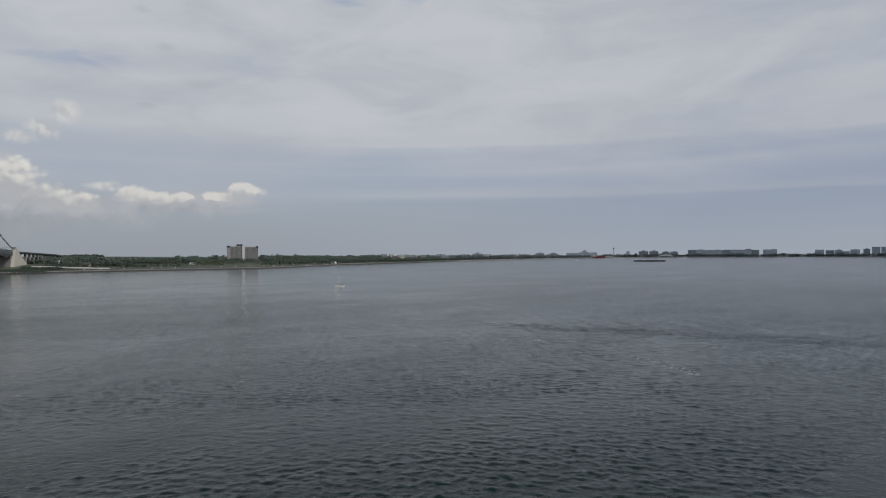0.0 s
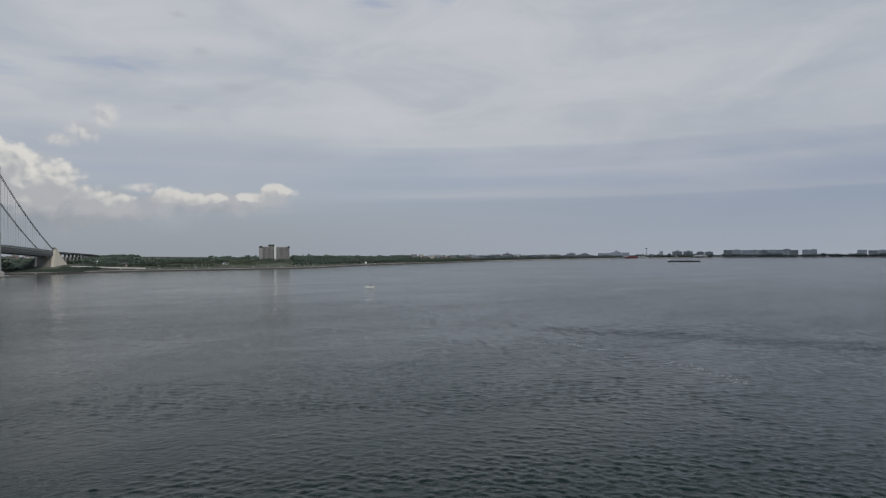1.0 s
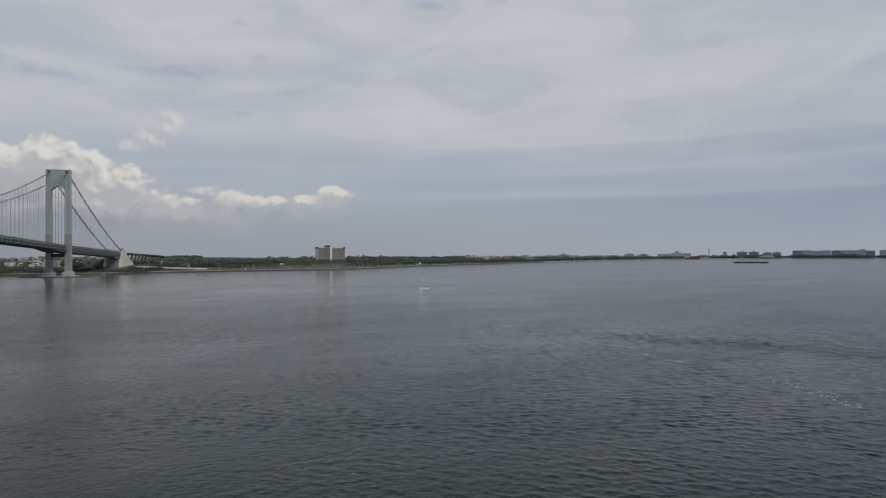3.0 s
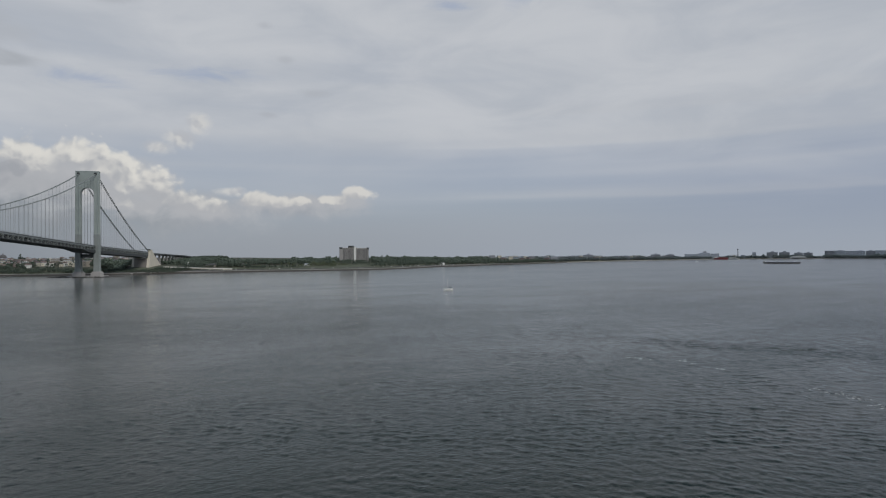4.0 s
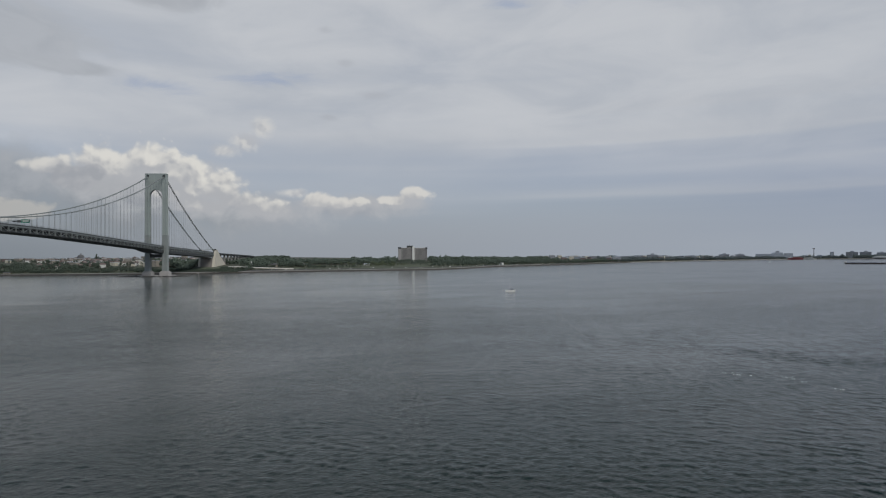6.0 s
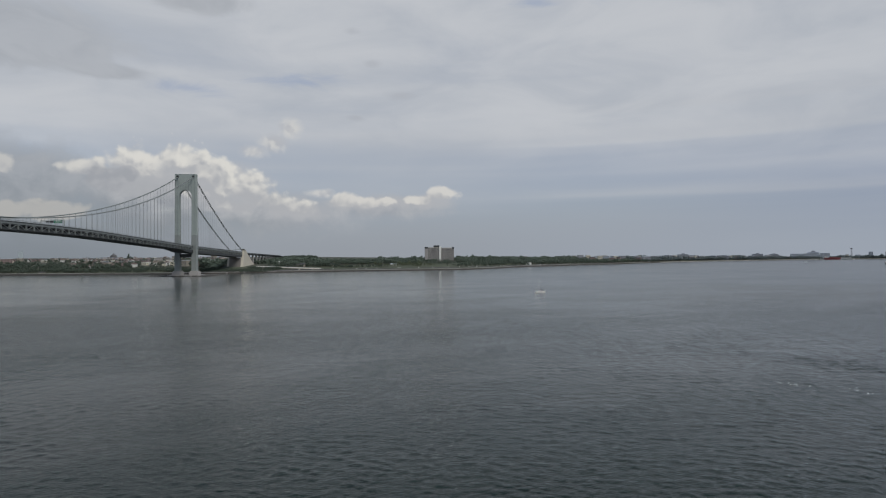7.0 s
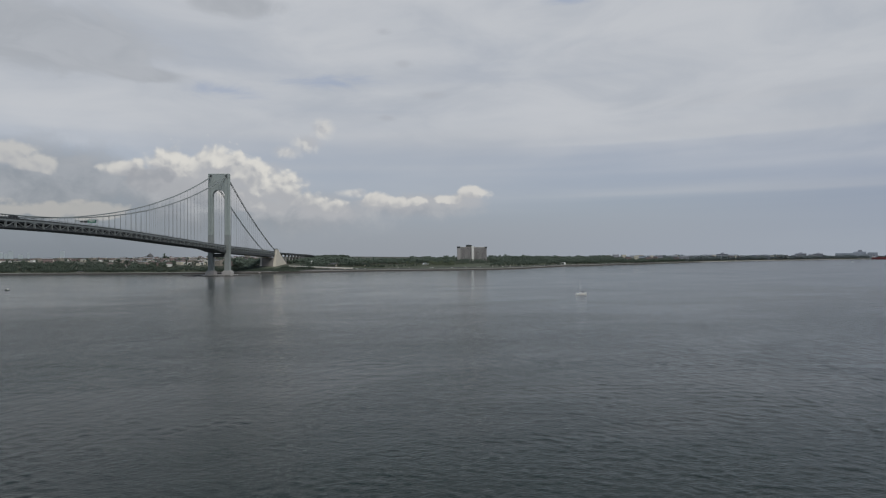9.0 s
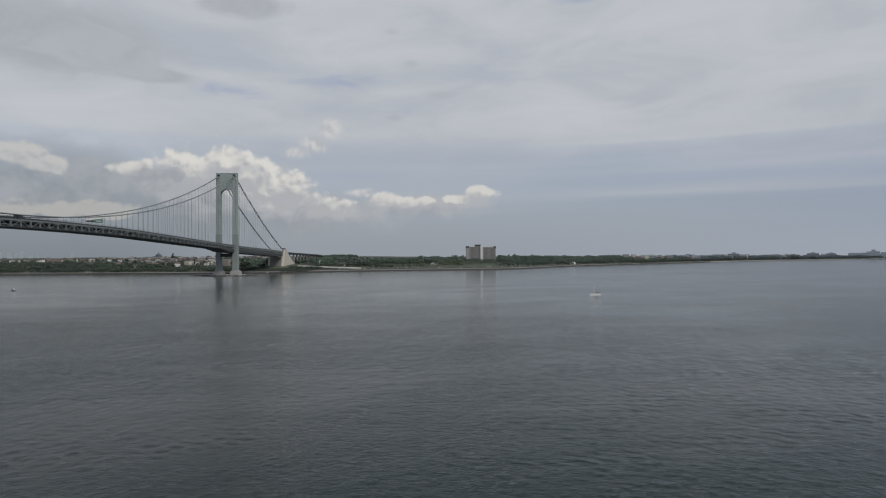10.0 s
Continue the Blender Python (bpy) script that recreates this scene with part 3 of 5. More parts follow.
# the portal between the legs, with a round-headed opening
n_arc = 20
arch = [(LEG_IN * math.cos(math.pi * k / n_arc), 165 + LEG_IN * math.sin(math.pi * k / n_arc)) for k in range(n_arc + 1)]
face = [(LEG_IN, 209.5)] + arch + [(-LEG_IN, 209.5)]
prism(bm, face, "x", -LEG_HALF + 0.12, LEG_HALF - 0.12)
for k in range(9):      # ribs on the portal's face
    y = -11.2 + 2.8 * k
    zlo = 166.5 + math.sqrt(max(LEG_IN ** 2 - y * y, 0))
    box(bm, -LEG_HALF, -LEG_HALF + 0.14, y - 0.25, y + 0.25, zlo, 208)
    box(bm, LEG_HALF - 0.14, LEG_HALF, y - 0.25, y + 0.25, zlo, 208)
box(bm, -LEG_HALF - 0.05, LEG_HALF + 0.05, -LEG_OUT - 0.05, LEG_OUT + 0.05, 209.5, 211.0, 0.15)
tower = part("tower", bm, STEEL, bridge, "tall grey-green steel tower with an arched portal")


def leg(side):
    bm = bmesh.new()
    yc = side * (LEG_IN + LEG_OUT) / 2
    hw = (LEG_OUT - LEG_IN) / 2

    def ring(z, kx, ky, notch):
        a, b2 = LEG_HALF * kx, hw * ky
        return [bm.verts.new((x, yc + y, z)) for x, y in (
            (-a, -b2), (-a, -b2 * 0.42), (-a + notch, -b2 * 0.42), (-a + notch, b2 * 0.42), (-a, b2 * 0.42), (-a, b2),
            (-a * 0.42, b2), (-a * 0.42, b2 - notch), (a * 0.42, b2 - notch), (a * 0.42, b2), (a, b2),
            (a, b2 * 0.42), (a - notch, b2 * 0.42), (a - notch, -b2 * 0.42), (a, -b2 * 0.42), (a, -b2),
            (a * 0.42, -b2), (a * 0.42, -b2 + notch), (-a * 0.42, -b2 + notch), (-a * 0.42, -b2))]
    rs = [ring(z, kx, ky, nt) for z, kx, ky, nt in ((9, 1.26, 1.22, 0.3), (30, 1.19, 1.16, 0.5), (60, 1.12, 1.11, 0.6), (80, 1.06, 1.05, 0.7), (205, 1.0, 1.0, 0.7), (209.5, 1.0, 1.0, 0.3))]
    for a, b2 in zip(rs, rs[1:]):
        for k in range(20):
            bm.faces.new((a[k], a[(k + 1) % 20], b2[(k + 1) % 20], b2[k])).material_index = int(a is rs[0] or a is rs[1])
    bm.faces.new(rs[0][::-1])
    bm.faces.new(rs[-1])
    part("leg", bm, [STEEL, STEEL_BAND], tower)
    bm = bmesh.new()      # darker band where the leg meets the roadway
    box(bm, -LEG_HALF * 1.13, LEG_HALF * 1.13, yc - hw * 1.12, yc + hw * 1.12, 60, 85, 0.2)
    part("base_band", bm, STEEL_DARKER, tower, "darker band round the leg at roadway height")
    bm = bmesh.new()
    for sx in (-1, 1):      # shaded cable opening painted as a solid near-black block
        box(bm, sx * LEG_HALF - 0.5, sx * LEG_HALF + 0.5, side * CABLE_Y - 2.4, side * CABLE_Y + 2.4, 203.5, 208.0, 0.3)
    part("cable_opening_block", bm, STEEL_DARK, tower, "solid dark block standing for the shaded cable opening")
    bm = bmesh.new()
    box(bm, -9, 9, yc - 9.5, yc + 9.5, 2.5, 9.2, 0.6)
    box(bm, -7.6, 7.6, yc - 7.4, yc + 7.4, 9.2, 11.0, 0.4)
    part("pedestal", bm, CONCRETE_GREY, tower, "stepped concrete pedestal")


leg(-1), leg(1)
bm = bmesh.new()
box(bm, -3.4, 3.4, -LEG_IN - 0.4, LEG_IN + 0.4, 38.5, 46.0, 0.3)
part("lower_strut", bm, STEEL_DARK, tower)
bm = bmesh.new()
prism(bm, [(-14, -34), (14, -34), (19, -26), (19, 26), (14, 34), (-14, 34), (-19, 26), (-19, -26)], "z", -6, 2.6)
part("pier", bm, CONCRETE_GREY, tower, "wide low concrete pier at the waterline")

stations = [BRIDGE_X0 + PANEL * k for k in range(int((ANCHOR_X - BRIDGE_X0) / PANEL) + 1)]
if stations[-1] < ANCHOR_X:
    stations.append(ANCHOR_X)
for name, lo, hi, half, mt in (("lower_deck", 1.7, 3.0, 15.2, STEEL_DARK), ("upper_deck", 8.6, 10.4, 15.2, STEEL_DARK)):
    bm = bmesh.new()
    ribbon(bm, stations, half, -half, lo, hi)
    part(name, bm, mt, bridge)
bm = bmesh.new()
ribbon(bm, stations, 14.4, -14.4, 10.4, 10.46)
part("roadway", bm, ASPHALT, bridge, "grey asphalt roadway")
# dark lower parapets, edge beams and bottom chords deepen the shade inside the truss
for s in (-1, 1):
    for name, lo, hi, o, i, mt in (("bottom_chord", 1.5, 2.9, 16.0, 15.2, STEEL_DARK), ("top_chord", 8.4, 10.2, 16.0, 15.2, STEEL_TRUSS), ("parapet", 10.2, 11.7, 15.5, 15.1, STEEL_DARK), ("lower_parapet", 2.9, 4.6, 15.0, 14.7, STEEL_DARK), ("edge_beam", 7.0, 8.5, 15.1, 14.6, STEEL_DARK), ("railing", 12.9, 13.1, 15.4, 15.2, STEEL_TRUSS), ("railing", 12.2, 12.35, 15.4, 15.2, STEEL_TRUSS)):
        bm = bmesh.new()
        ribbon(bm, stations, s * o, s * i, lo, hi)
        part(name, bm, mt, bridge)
# truss posts and diagonals, alike pieces on shared meshes
bm = bmesh.new()
beam(bm, (0, 0, 2.2), (0, 0, 8.7), 1.0, 2.0)
post_mesh = mesh_of(bm, "truss_post", STEEL_TRUSS)
bm = bmesh.new()
beam(bm, (0, 0, 2.0), (PANEL, 0, 8.8), 0.5, 0.62)
diag_mesh = mesh_of(bm, "truss_diagonal", STEEL_TRUSS)
bm = bmesh.new()
beam(bm, (0, -15.2, 8.2), (0, 15.2, 8.2), 0.6, 1.0)
beam(bm, (0, -15.2, 2.3), (0, 15.2, 2.3), 0.8, 1.4)
floor_mesh = mesh_of(bm, "floor_beam", STEEL_DARK)
bm = bmesh.new()
for dxr in (-0.35, 0.35):
    beam(bm, (dxr, 0, 0), (dxr, 0, 1), 0.13, 0.13)
hanger_mesh = mesh_of(bm, "suspender", ROPE)
bm = bmesh.new()
for dxp in (-3.8, 0.0, 3.8):
    beam(bm, (dxp, 0, 11.3), (dxp, 0, 13.4), 0.25, 0.25)
rail_mesh = mesh_of(bm, "rail_post", STEEL_TRUSS)
for k, x in enumerate(stations[:-1]):
    z, z2 = deck_z(x), deck_z(x + PANEL)
    ob = new("floor_beam", floor_mesh)
    ob.parent, ob.location = bridge, (x, 0, z)
    for s in (-1, 1):
        ob = new("truss_post", post_mesh)
        ob.parent, ob.location = bridge, (x, s * 15.6, z)
        ob = new("truss_diagonal", diag_mesh)
        ob.parent = bridge
        if k % 2:
            ob.matrix_local = Matrix.Translation((x + PANEL, s * 15.6, z2)) @ pose(0, 0, 0, 0, 0, 180) @ Matrix.Rotation(math.atan2(z2 - z, PANEL) , 4, "Y")
        else:
            ob.matrix_local = Matrix.Translation((x, s * 15.6, z)) @ Matrix.Rotation(-math.atan2(z2 - z, PANEL), 4, "Y")
        ob = new("rail_post", rail_mesh)
        ob.parent, ob.location = bridge, (x, s * 15.2, z)
        top = cable_z(x)
        if top - z > 11.5 and not -9 < x < 9 and x < 330:
            ob = new("suspender", hanger_mesh)
            ob.parent, ob.location, ob.scale = bridge, (x, s * CABLE_Y, z + 9.6), (1, 1, top - z - 9.6)
# solid added for the side span's dark band, and haunch that meets the tower
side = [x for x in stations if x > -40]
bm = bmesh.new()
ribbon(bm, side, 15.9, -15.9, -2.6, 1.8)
part("side_span_underside", bm, STEEL_DARK, bridge)
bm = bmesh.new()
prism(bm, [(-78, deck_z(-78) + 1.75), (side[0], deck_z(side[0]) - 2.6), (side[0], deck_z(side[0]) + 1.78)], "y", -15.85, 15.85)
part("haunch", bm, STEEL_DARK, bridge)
# the main cables, two beside each other on each side
xs = [BRIDGE_X0 + 20 * k for k in range(39)] + [0.0] + [ANCHOR_X * k / 20 for k in range(1, 21)]
for s in (-1, 1):
    for side in (-1.05, 1.05):
        bm = bmesh.new()
        tube(bm, [(x, s * CABLE_Y + side, cable_z(x)) for x in xs], 0.62)
        part("main_cable", bm, CABLE, bridge, smooth=True)

# ---- anchorage and approach ----
anchorage = root("bridge_anchorage", "huge pale concrete bridge anchorage with a sloping back", "anchorage", kind="structure")
for s in (-1, 1):
    bm = bmesh.new()
    prism(bm, [(348, 0), (358, 22), (367, 46), (371, 55.5), (386, 55.5), (414, 40), (462, 20), (510, 4.5), (510, 0)], "y", s * 14.5, s * 21.0)
    part("buttress", bm, CONCRETE, anchorage, "pale sloping concrete side wall")
    bm = bmesh.new()
    box(bm, 370, 386, s * 17.7 - 3.8, s * 17.7 + 3.8, 55.5, 57.0, 0.2)
    part("coping", bm, CONCRETE, anchorage)
bm = bmesh.new()
prism(bm, [(350, 0), (356, 35.5), (470, 35.5), (470, 0)], "y", -14.5, 14.5)
part("body", bm, STAINED_SHADE, anchorage, "stained concrete block with the deck's shadow in its colour")
viaduct = root("approach_viaduct", "grey elevated bridge approach on concrete piers", "viaduct", kind="structure")
bm = bmesh.new()
prism(bm, [(376, 46.0), (376, 50), (800, 42.5), (1150, 30), (1150, 27), (800, 39)], "y", -15.5, 15.5)
part("deck", bm, STEEL_DARK, viaduct)
for x in range(500, 1000, 40):
    top = 46.0 - (x - 376) * 0.0165 if x < 800 else 39.0 - (x - 800) * 0.0343
    for y in (-11, 11):
        bm = bmesh.new()
        box(bm, x - 1.6, x + 1.6, y - 1.6, y + 1.6, 2, top, 0.2)
        part("column", bm, CONCRETE_GREY, viaduct)


# ---- seawall, promenade, beach ----
def along(s0, s1, step):
    n = max(1, round((s1 - s0) / step))
    return [s0 + (s1 - s0) * k / n for k in range(n + 1)]


QUAY = [(2700, 0), (2770, 20), (2887, 65), (3074, 97), (3270, 100), (3400, 60), (3550, 15), (3650, 0)]


def quay(s):
    """How far the seawall is moved seaward of SHORE to fit the waterline in view."""
    return float(np.interp(s, [a for a, b2 in QUAY], [b2 for a, b2 in QUAY]))


def strip(name, s0, s1, outline, mats, step=25.0, out=0.0):
    """A band along the shore with a cross-section of (distance behind the shore, height)."""
    bm = bmesh.new()
    prev, n = None, len(outline)
    for s in along(s0, s1, step):
        row = []
        for o, z in outline:
            p = on_land(s, o - quay(s) * out)
            row.append(bm.verts.new((p.x, p.y, z)))
        if prev:
            for k in range(n):
                bm.faces.new((prev[k], prev[(k + 1) % n], row[(k + 1) % n], row[k]))
        else:
            bm.faces.new(row[::-1])
        prev = row
    bm.faces.new(prev)
    return part(name, bm, mats)


tagged(strip("seawall", 1500, 4650, [(-1.6, -2), (-0.8, 3.1), (0.6, 3.4), (1.6, 3.4), (1.6, -2)], STONE, out=1.0), "dark wet stone seawall along the promenade", "seawall", kind="structure")
tagged(strip("seawall_coping", 2480, 3900, [(-0.4, 3.0), (-0.4, 4.3), (0.5, 4.3), (0.5, 3.0)], CONCRETE_GREY, out=1.0), "grey concrete coping along the seawall", "seawall", kind="structure")
tagged(strip("promenade", 1500, 4650, [(1.6, 2.0), (1.6, 3.35), (11, 3.6), (11, 2.0)], PAVING, out=1.0), "pale paved promenade behind the seawall", "pavement", kind="structure")
bm = bmesh.new()
prev = None
for s in along(2790, 3530, 25.0):
    row = [bm.verts.new((*on_land(s, o).xy, z)) for o, z in ((10.9 - quay(s), 1.0), (10.9 - quay(s), 3.55), (-quay(s) * 0.4, 4.0), (5.0, 3.3), (5.0, 1.0))]
    if prev:
        for k in range(4):
            bm.faces.new((prev[k], prev[k + 1], row[k + 1], row[k]))
    prev = row
tagged(part("lawn", bm, GRASS), "rough grass lawn behind the promenade", "lawn", kind="structure")
tagged(strip("parkway", 2560, 4300, [(17, 2.4), (17, 3.95), (36, 4.55), (36, 2.6)], ASPHALT), "grey asphalt shore parkway", "road", kind="structure")
tagged(strip("apron", 2590, 2960, [(38, 2.0), (38, 4.75), (50, 5.0), (50, 2.0)], ASPHALT), "worn asphalt apron between the parkway and the slip road", "pavement", kind="structure")
tagged(strip("beach", 8500, 9600, [(-7, -0.6), (8, 3.1), (22, 3.4), (22, 1.0)], SAND, 40.0), "pale sand beach on the far shore", "beach", kind="structure")
# rocks heaped at the wall's foot
def clump_template():
    bm = bmesh.new()
    bmesh.ops.create_icosphere(bm, subdivisions=1, radius=1.0)
    v = np.array([p.co[:] for p in bm.verts])
    f = np.array([[q.index for q in fc.verts] for fc in bm.faces])
    bm.free()
    return v, f


rng = np.random.default_rng(7)
BALL_V, BALL_F = clump_template()


def heap(name, spots, mats, flat=0.6):
    """Loose boulders as one mesh: spots of (x, y, z, radius)."""
    V, F, n = [], [], 0
    for x, y, z, r in spots:
        v = BALL_V * rng.uniform(0.7, 1.25, (len(BALL_V), 1)) * (r * rng.uniform(0.8, 1.4), r, r * flat)
        V.append(v + (x, y, z))
        F += [tuple(q) for q in (BALL_F + n)]
        n += len(BALL_V)
    return from_lists(name, np.vstack(V).tolist(), F, mats)


spots = []
for _ in range(1500):
    s = rng.uniform(1900, 4600)
    p = on_land(s, -quay(s))
    spots.append((p.x + rng.uniform(-3.5, 0.5), p.y + rng.uniform(-2, 1), rng.uniform(-0.2, 0.5), rng.uniform(0.6, 1.5)))
tagged(heap("riprap", spots, ROCK), "dark wet boulders heaped along the seawall foot", "rocks", kind="stuff")
spots = []
for _ in range(900):
    a = rng.uniform(0, 2 * math.pi)
    r = rng.uniform(0.72, 1.18)
    spots.append((24 * r * math.cos(a) + 3, 60 * r * math.sin(a) + 4, rng.uniform(-0.6, 0.9), rng.uniform(1.0, 2.6)))
tagged(heap("pier_rocks", spots, ROCK), "dark rock island around the bridge tower's pier", "rocks", kind="stuff")


# ---- woods ----
def tree_lists(spots, clumps=11):
    V, F, M, n = [], [], [], 0
    for x, y, z, h in spots:
        wide = h * rng.uniform(0.30, 0.46)
        tr = h * 0.025
        ring = np.array([(math.cos(a), math.sin(a), 0) for a in np.arange(5) * 2 * math.pi / 5])
        V.append(np.vstack([ring * tr * 1.6, ring * tr * 0.8 + (0, 0, h * 0.55)]) + (x, y, z - 0.5))
        for k in range(5):
            a, b2 = n + k, n + (k + 1) % 5
            F.append((a, b2, b2 + 5, a + 5))
            M.append(1)
        n += 10
        m = clumps if h > 7 else 6
        for k in range(m):
            ang, rad = rng.uniform(0, 2 * math.pi), wide * math.sqrt(rng.uniform(0, 1)) * 0.78
            up = h * (0.26 + 0.62 * rng.uniform(0, 1) * (1 - 0.35 * rad / wide))
            sz = wide * rng.uniform(0.24, 0.46)
            v = BALL_V * rng.uniform(0.68, 1.28, (len(BALL_V), 1)) * (sz, sz, sz * rng.uniform(0.6, 0.95))
            V.append(v + (x + rad * math.cos(ang), y + rad * math.sin(ang), z + up))
            F += [tuple(q) for q in (BALL_F + n)]
            M += [0] * len(BALL_F)
            n += len(BALL_V)
    return np.vstack(V), F, M


def scatter(s0, s1, o0, o1, spacing, h0, h1, gap=-2.0):
    spots = []
    for _ in range(int((s1 - s0) * (o1 - o0) / spacing ** 2)):
        s, o = rng.uniform(s0, s1), rng.uniform(o0, o1)
        if noise.noise((s * 0.011, o * 0.011, 2.0)) < gap:
            continue
        p = on_land(s, o)
        if p.x < 515 and -78 < p.y < 30:      # open ground round the anchorage
            continue
        low_wood = 0.5 if abs(p.y + 556) < 58 and 520 < p.x < 850 else 1.0
        spots.append((p.x, p.y, p.z, low_wood * rng.uniform(h0, h1) * (1 + 0.5 * noise.noise((s * 0.02, o * 0.02, 5)) + (0.3 if rng.uniform() < 0.06 else 0.0))))
    return spots


WOODS = [
    (1750, 2330, 14, 110, 8.5, 7, 12, LEAF), (1750, 2360, 90, 260, 12, 9, 14, LEAF),
    (2330, 2560, 14, 150, 8.5, 6, 9, LEAF), (2560, 2680, 70, 220, 12, 8, 12, LEAF),
    (2640, 2990, 125, 220, 11, 9, 15, LEAF_HAZE), (2600, 3400, 170, 420, 12.5, 10, 16.5, LEAF_HAZE), (2990, 3330, 84, 200, 13, 6, 12, LEAF_LIGHT), (2560, 2990, 100, 140, 8, 7, 12, LEAF), (2960, 3120, 62, 110, 9, 5, 9, LEAF),
    (3330, 3900, 60, 200, 13, 7.5, 13, LEAF_HAZE), (3330, 4100, 150, 380, 12, 10, 17, LEAF_HAZE), (3800, 4700, 45, 330, 10.5, 9, 15.5, LEAF_HAZE),
    (4600, 5700, 30, 240, 14, 14, 22, LEAF_FAR_HAZE), (5600, 6600, 20, 170, 15, 12, 19, LEAF_FAR_HAZE), (6500, 8650, 10, 44, 7.5, 14, 24, LEAF_FAR_HAZE),
    (8650, 9800, 14, 40, 8, 9, 16, LEAF_FAR_HAZE),
]
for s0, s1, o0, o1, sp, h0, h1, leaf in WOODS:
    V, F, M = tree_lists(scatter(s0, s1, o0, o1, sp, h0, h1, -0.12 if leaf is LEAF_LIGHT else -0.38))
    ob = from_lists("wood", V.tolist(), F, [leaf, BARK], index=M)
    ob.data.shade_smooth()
    tagged(ob, "dense dark green wood along the shore" if leaf is LEAF else "broadleaf wood behind the shore with haze in its colour" if leaf in (LEAF_HAZE, LEAF_FAR_HAZE) else "lighter green bushes and young trees on the slope", "trees", kind="stuff")
# trees that close round the foot of the approach viaduct
spots = []
for _ in range(420):
    x, y = rng.uniform(500, 1150), rng.uniform(-95, -17)
    spots.append((x, y, 8 + min(14.0, (x - 480) * 0.03), rng.uniform(14, 24)))
V, F, M = tree_lists(spots)
tagged(from_lists("wood", V.tolist(), F, [LEAF, BARK], index=M), "green trees crowding the viaduct columns", "trees", kind="stuff")
# low growth round the anchorage
spots = []
for _ in range(3600):
    x, y = rng.uniform(150, 500), rng.uniform(-125, 60)
    if (x > 325 and abs(y) < 26) or noise.noise((x * 0.03, y * 0.03, 3)) < -0.35:
        continue
    tall = rng.uniform(2.2, 4.4) if y > -46 or x < 300 else rng.uniform(4, 9)
    spots.append((x, y, rise(max(x - 135 - max(-49 - y, 0), 0), 2500), tall))
V, F, M = tree_lists(spots, 7)
tagged(from_lists("scrub", V.tolist(), F, [LEAF, BARK], index=M), "dark scrub on the ground round the bridge anchorage", "bushes", kind="stuff")
# bushes between the slip road and the parkway
V, F, M = tree_lists(scatter(2560, 2960, 53, 84, 8, 0.7, 1.4, -0.1), 5)
tagged(from_lists("scrub", V.tolist(), F, [LEAF, BARK], index=M), "low dark bushes below the slip road", "bushes", kind="stuff")
V, F, M = tree_lists(scatter(2640, 2900, 38, 78, 6, 0.8, 1.8, -0.3) + scatter(2540, 2650, 38, 75, 7, 3.0, 6.0, -0.3), 5)
tagged(from_lists("scrub", V.tolist(), F, [LEAF, BARK], index=M), "dark bushes round the slip road's piers", "bushes", kind="stuff")
# low scrub on the grass slope
V, F, M = tree_lists(scatter(2900, 3700, 38, 130, 16, 2.0, 4.5, 0.05), 4)
tagged(from_lists("scrub", V.tolist(), F, [LEAF_LIGHT, BARK], index=M), "low bushes scattered over the grass slope", "bushes", kind="stuff")


def tree(height, seed):
    """A single tree with a tapered trunk, limbs and a crown of leafy clumps."""
    ob = root("tree", "round leafy green tree beside the promenade", "tree", "trees along the promenade")
    r = np.random.default_rng(seed)
    bm = bmesh.new()
    tube(bm, [(0, 0, -0.5), (0.1, 0, height * 0.25), (0.2, 0.1, height * 0.5), (0.2, 0.2, height * 0.8)], [0.35, 0.26, 0.18, 0.05], 6)
    for k in range(4):
        a = 2 * math.pi * k / 4 + r.uniform(0, 1)
        tube(bm, [(0.1, 0, height * (0.3 + 0.08 * k)), (math.cos(a) * height * 0.2, math.sin(a) * height * 0.2, height * (0.5 + 0.08 * k))], [0.14, 0.05], 5)
    part("trunk", bm, BARK, ob)
    V, F, n = [], [], 0
    for _ in range(26):
        a, rad = r.uniform(0, 2 * math.pi), height * 0.36 * math.sqrt(r.uniform(0, 1))
        z = height * r.uniform(0.36, 0.97) * (1 - 0.4 * rad / (height * 0.36) * r.uniform(0, 1))
        sz = height * r.uniform(0.07, 0.15)
        V.append(BALL_V * r.uniform(0.6, 1.3, (len(BALL_V), 1)) * (sz, sz, sz * 0.75) + (rad * math.cos(a), rad * math.sin(a), max(z, height * 0.3)))
        F += [tuple(q) for q in (BALL_F + n)]
        n += len(BALL_V)
    from_lists("crown", np.vstack(V).tolist(), F, LEAF, ob)
    return ob


protos = [tree(h, k) for k, h in enumerate((8.0, 10.0, 12.0))]
for k in range(54):
    p = on_land(3340 + 24 * k + rng.uniform(-9, 9), rng.uniform(13, 16) if k % 3 else rng.uniform(38, 60))
    m = pose(p.x, p.y, p.z - 0.1, 0, 0, rng.uniform(0, 360))
    if k < 3:
        protos[k].matrix_world = m
    else:
        copy_thing(protos[k % 3], m)

# ---- hospital ----
hosp = root("hospital_building", "tall brown brick hospital of two joined slabs above the trees", "building", at=(862, -560, 18), turn=0)


bm = bmesh.new()
box(bm, -14.12, -13.9, 0, 2.2, 0, 1.7)
pane_mesh = mesh_of(bm, "window", GLASS)


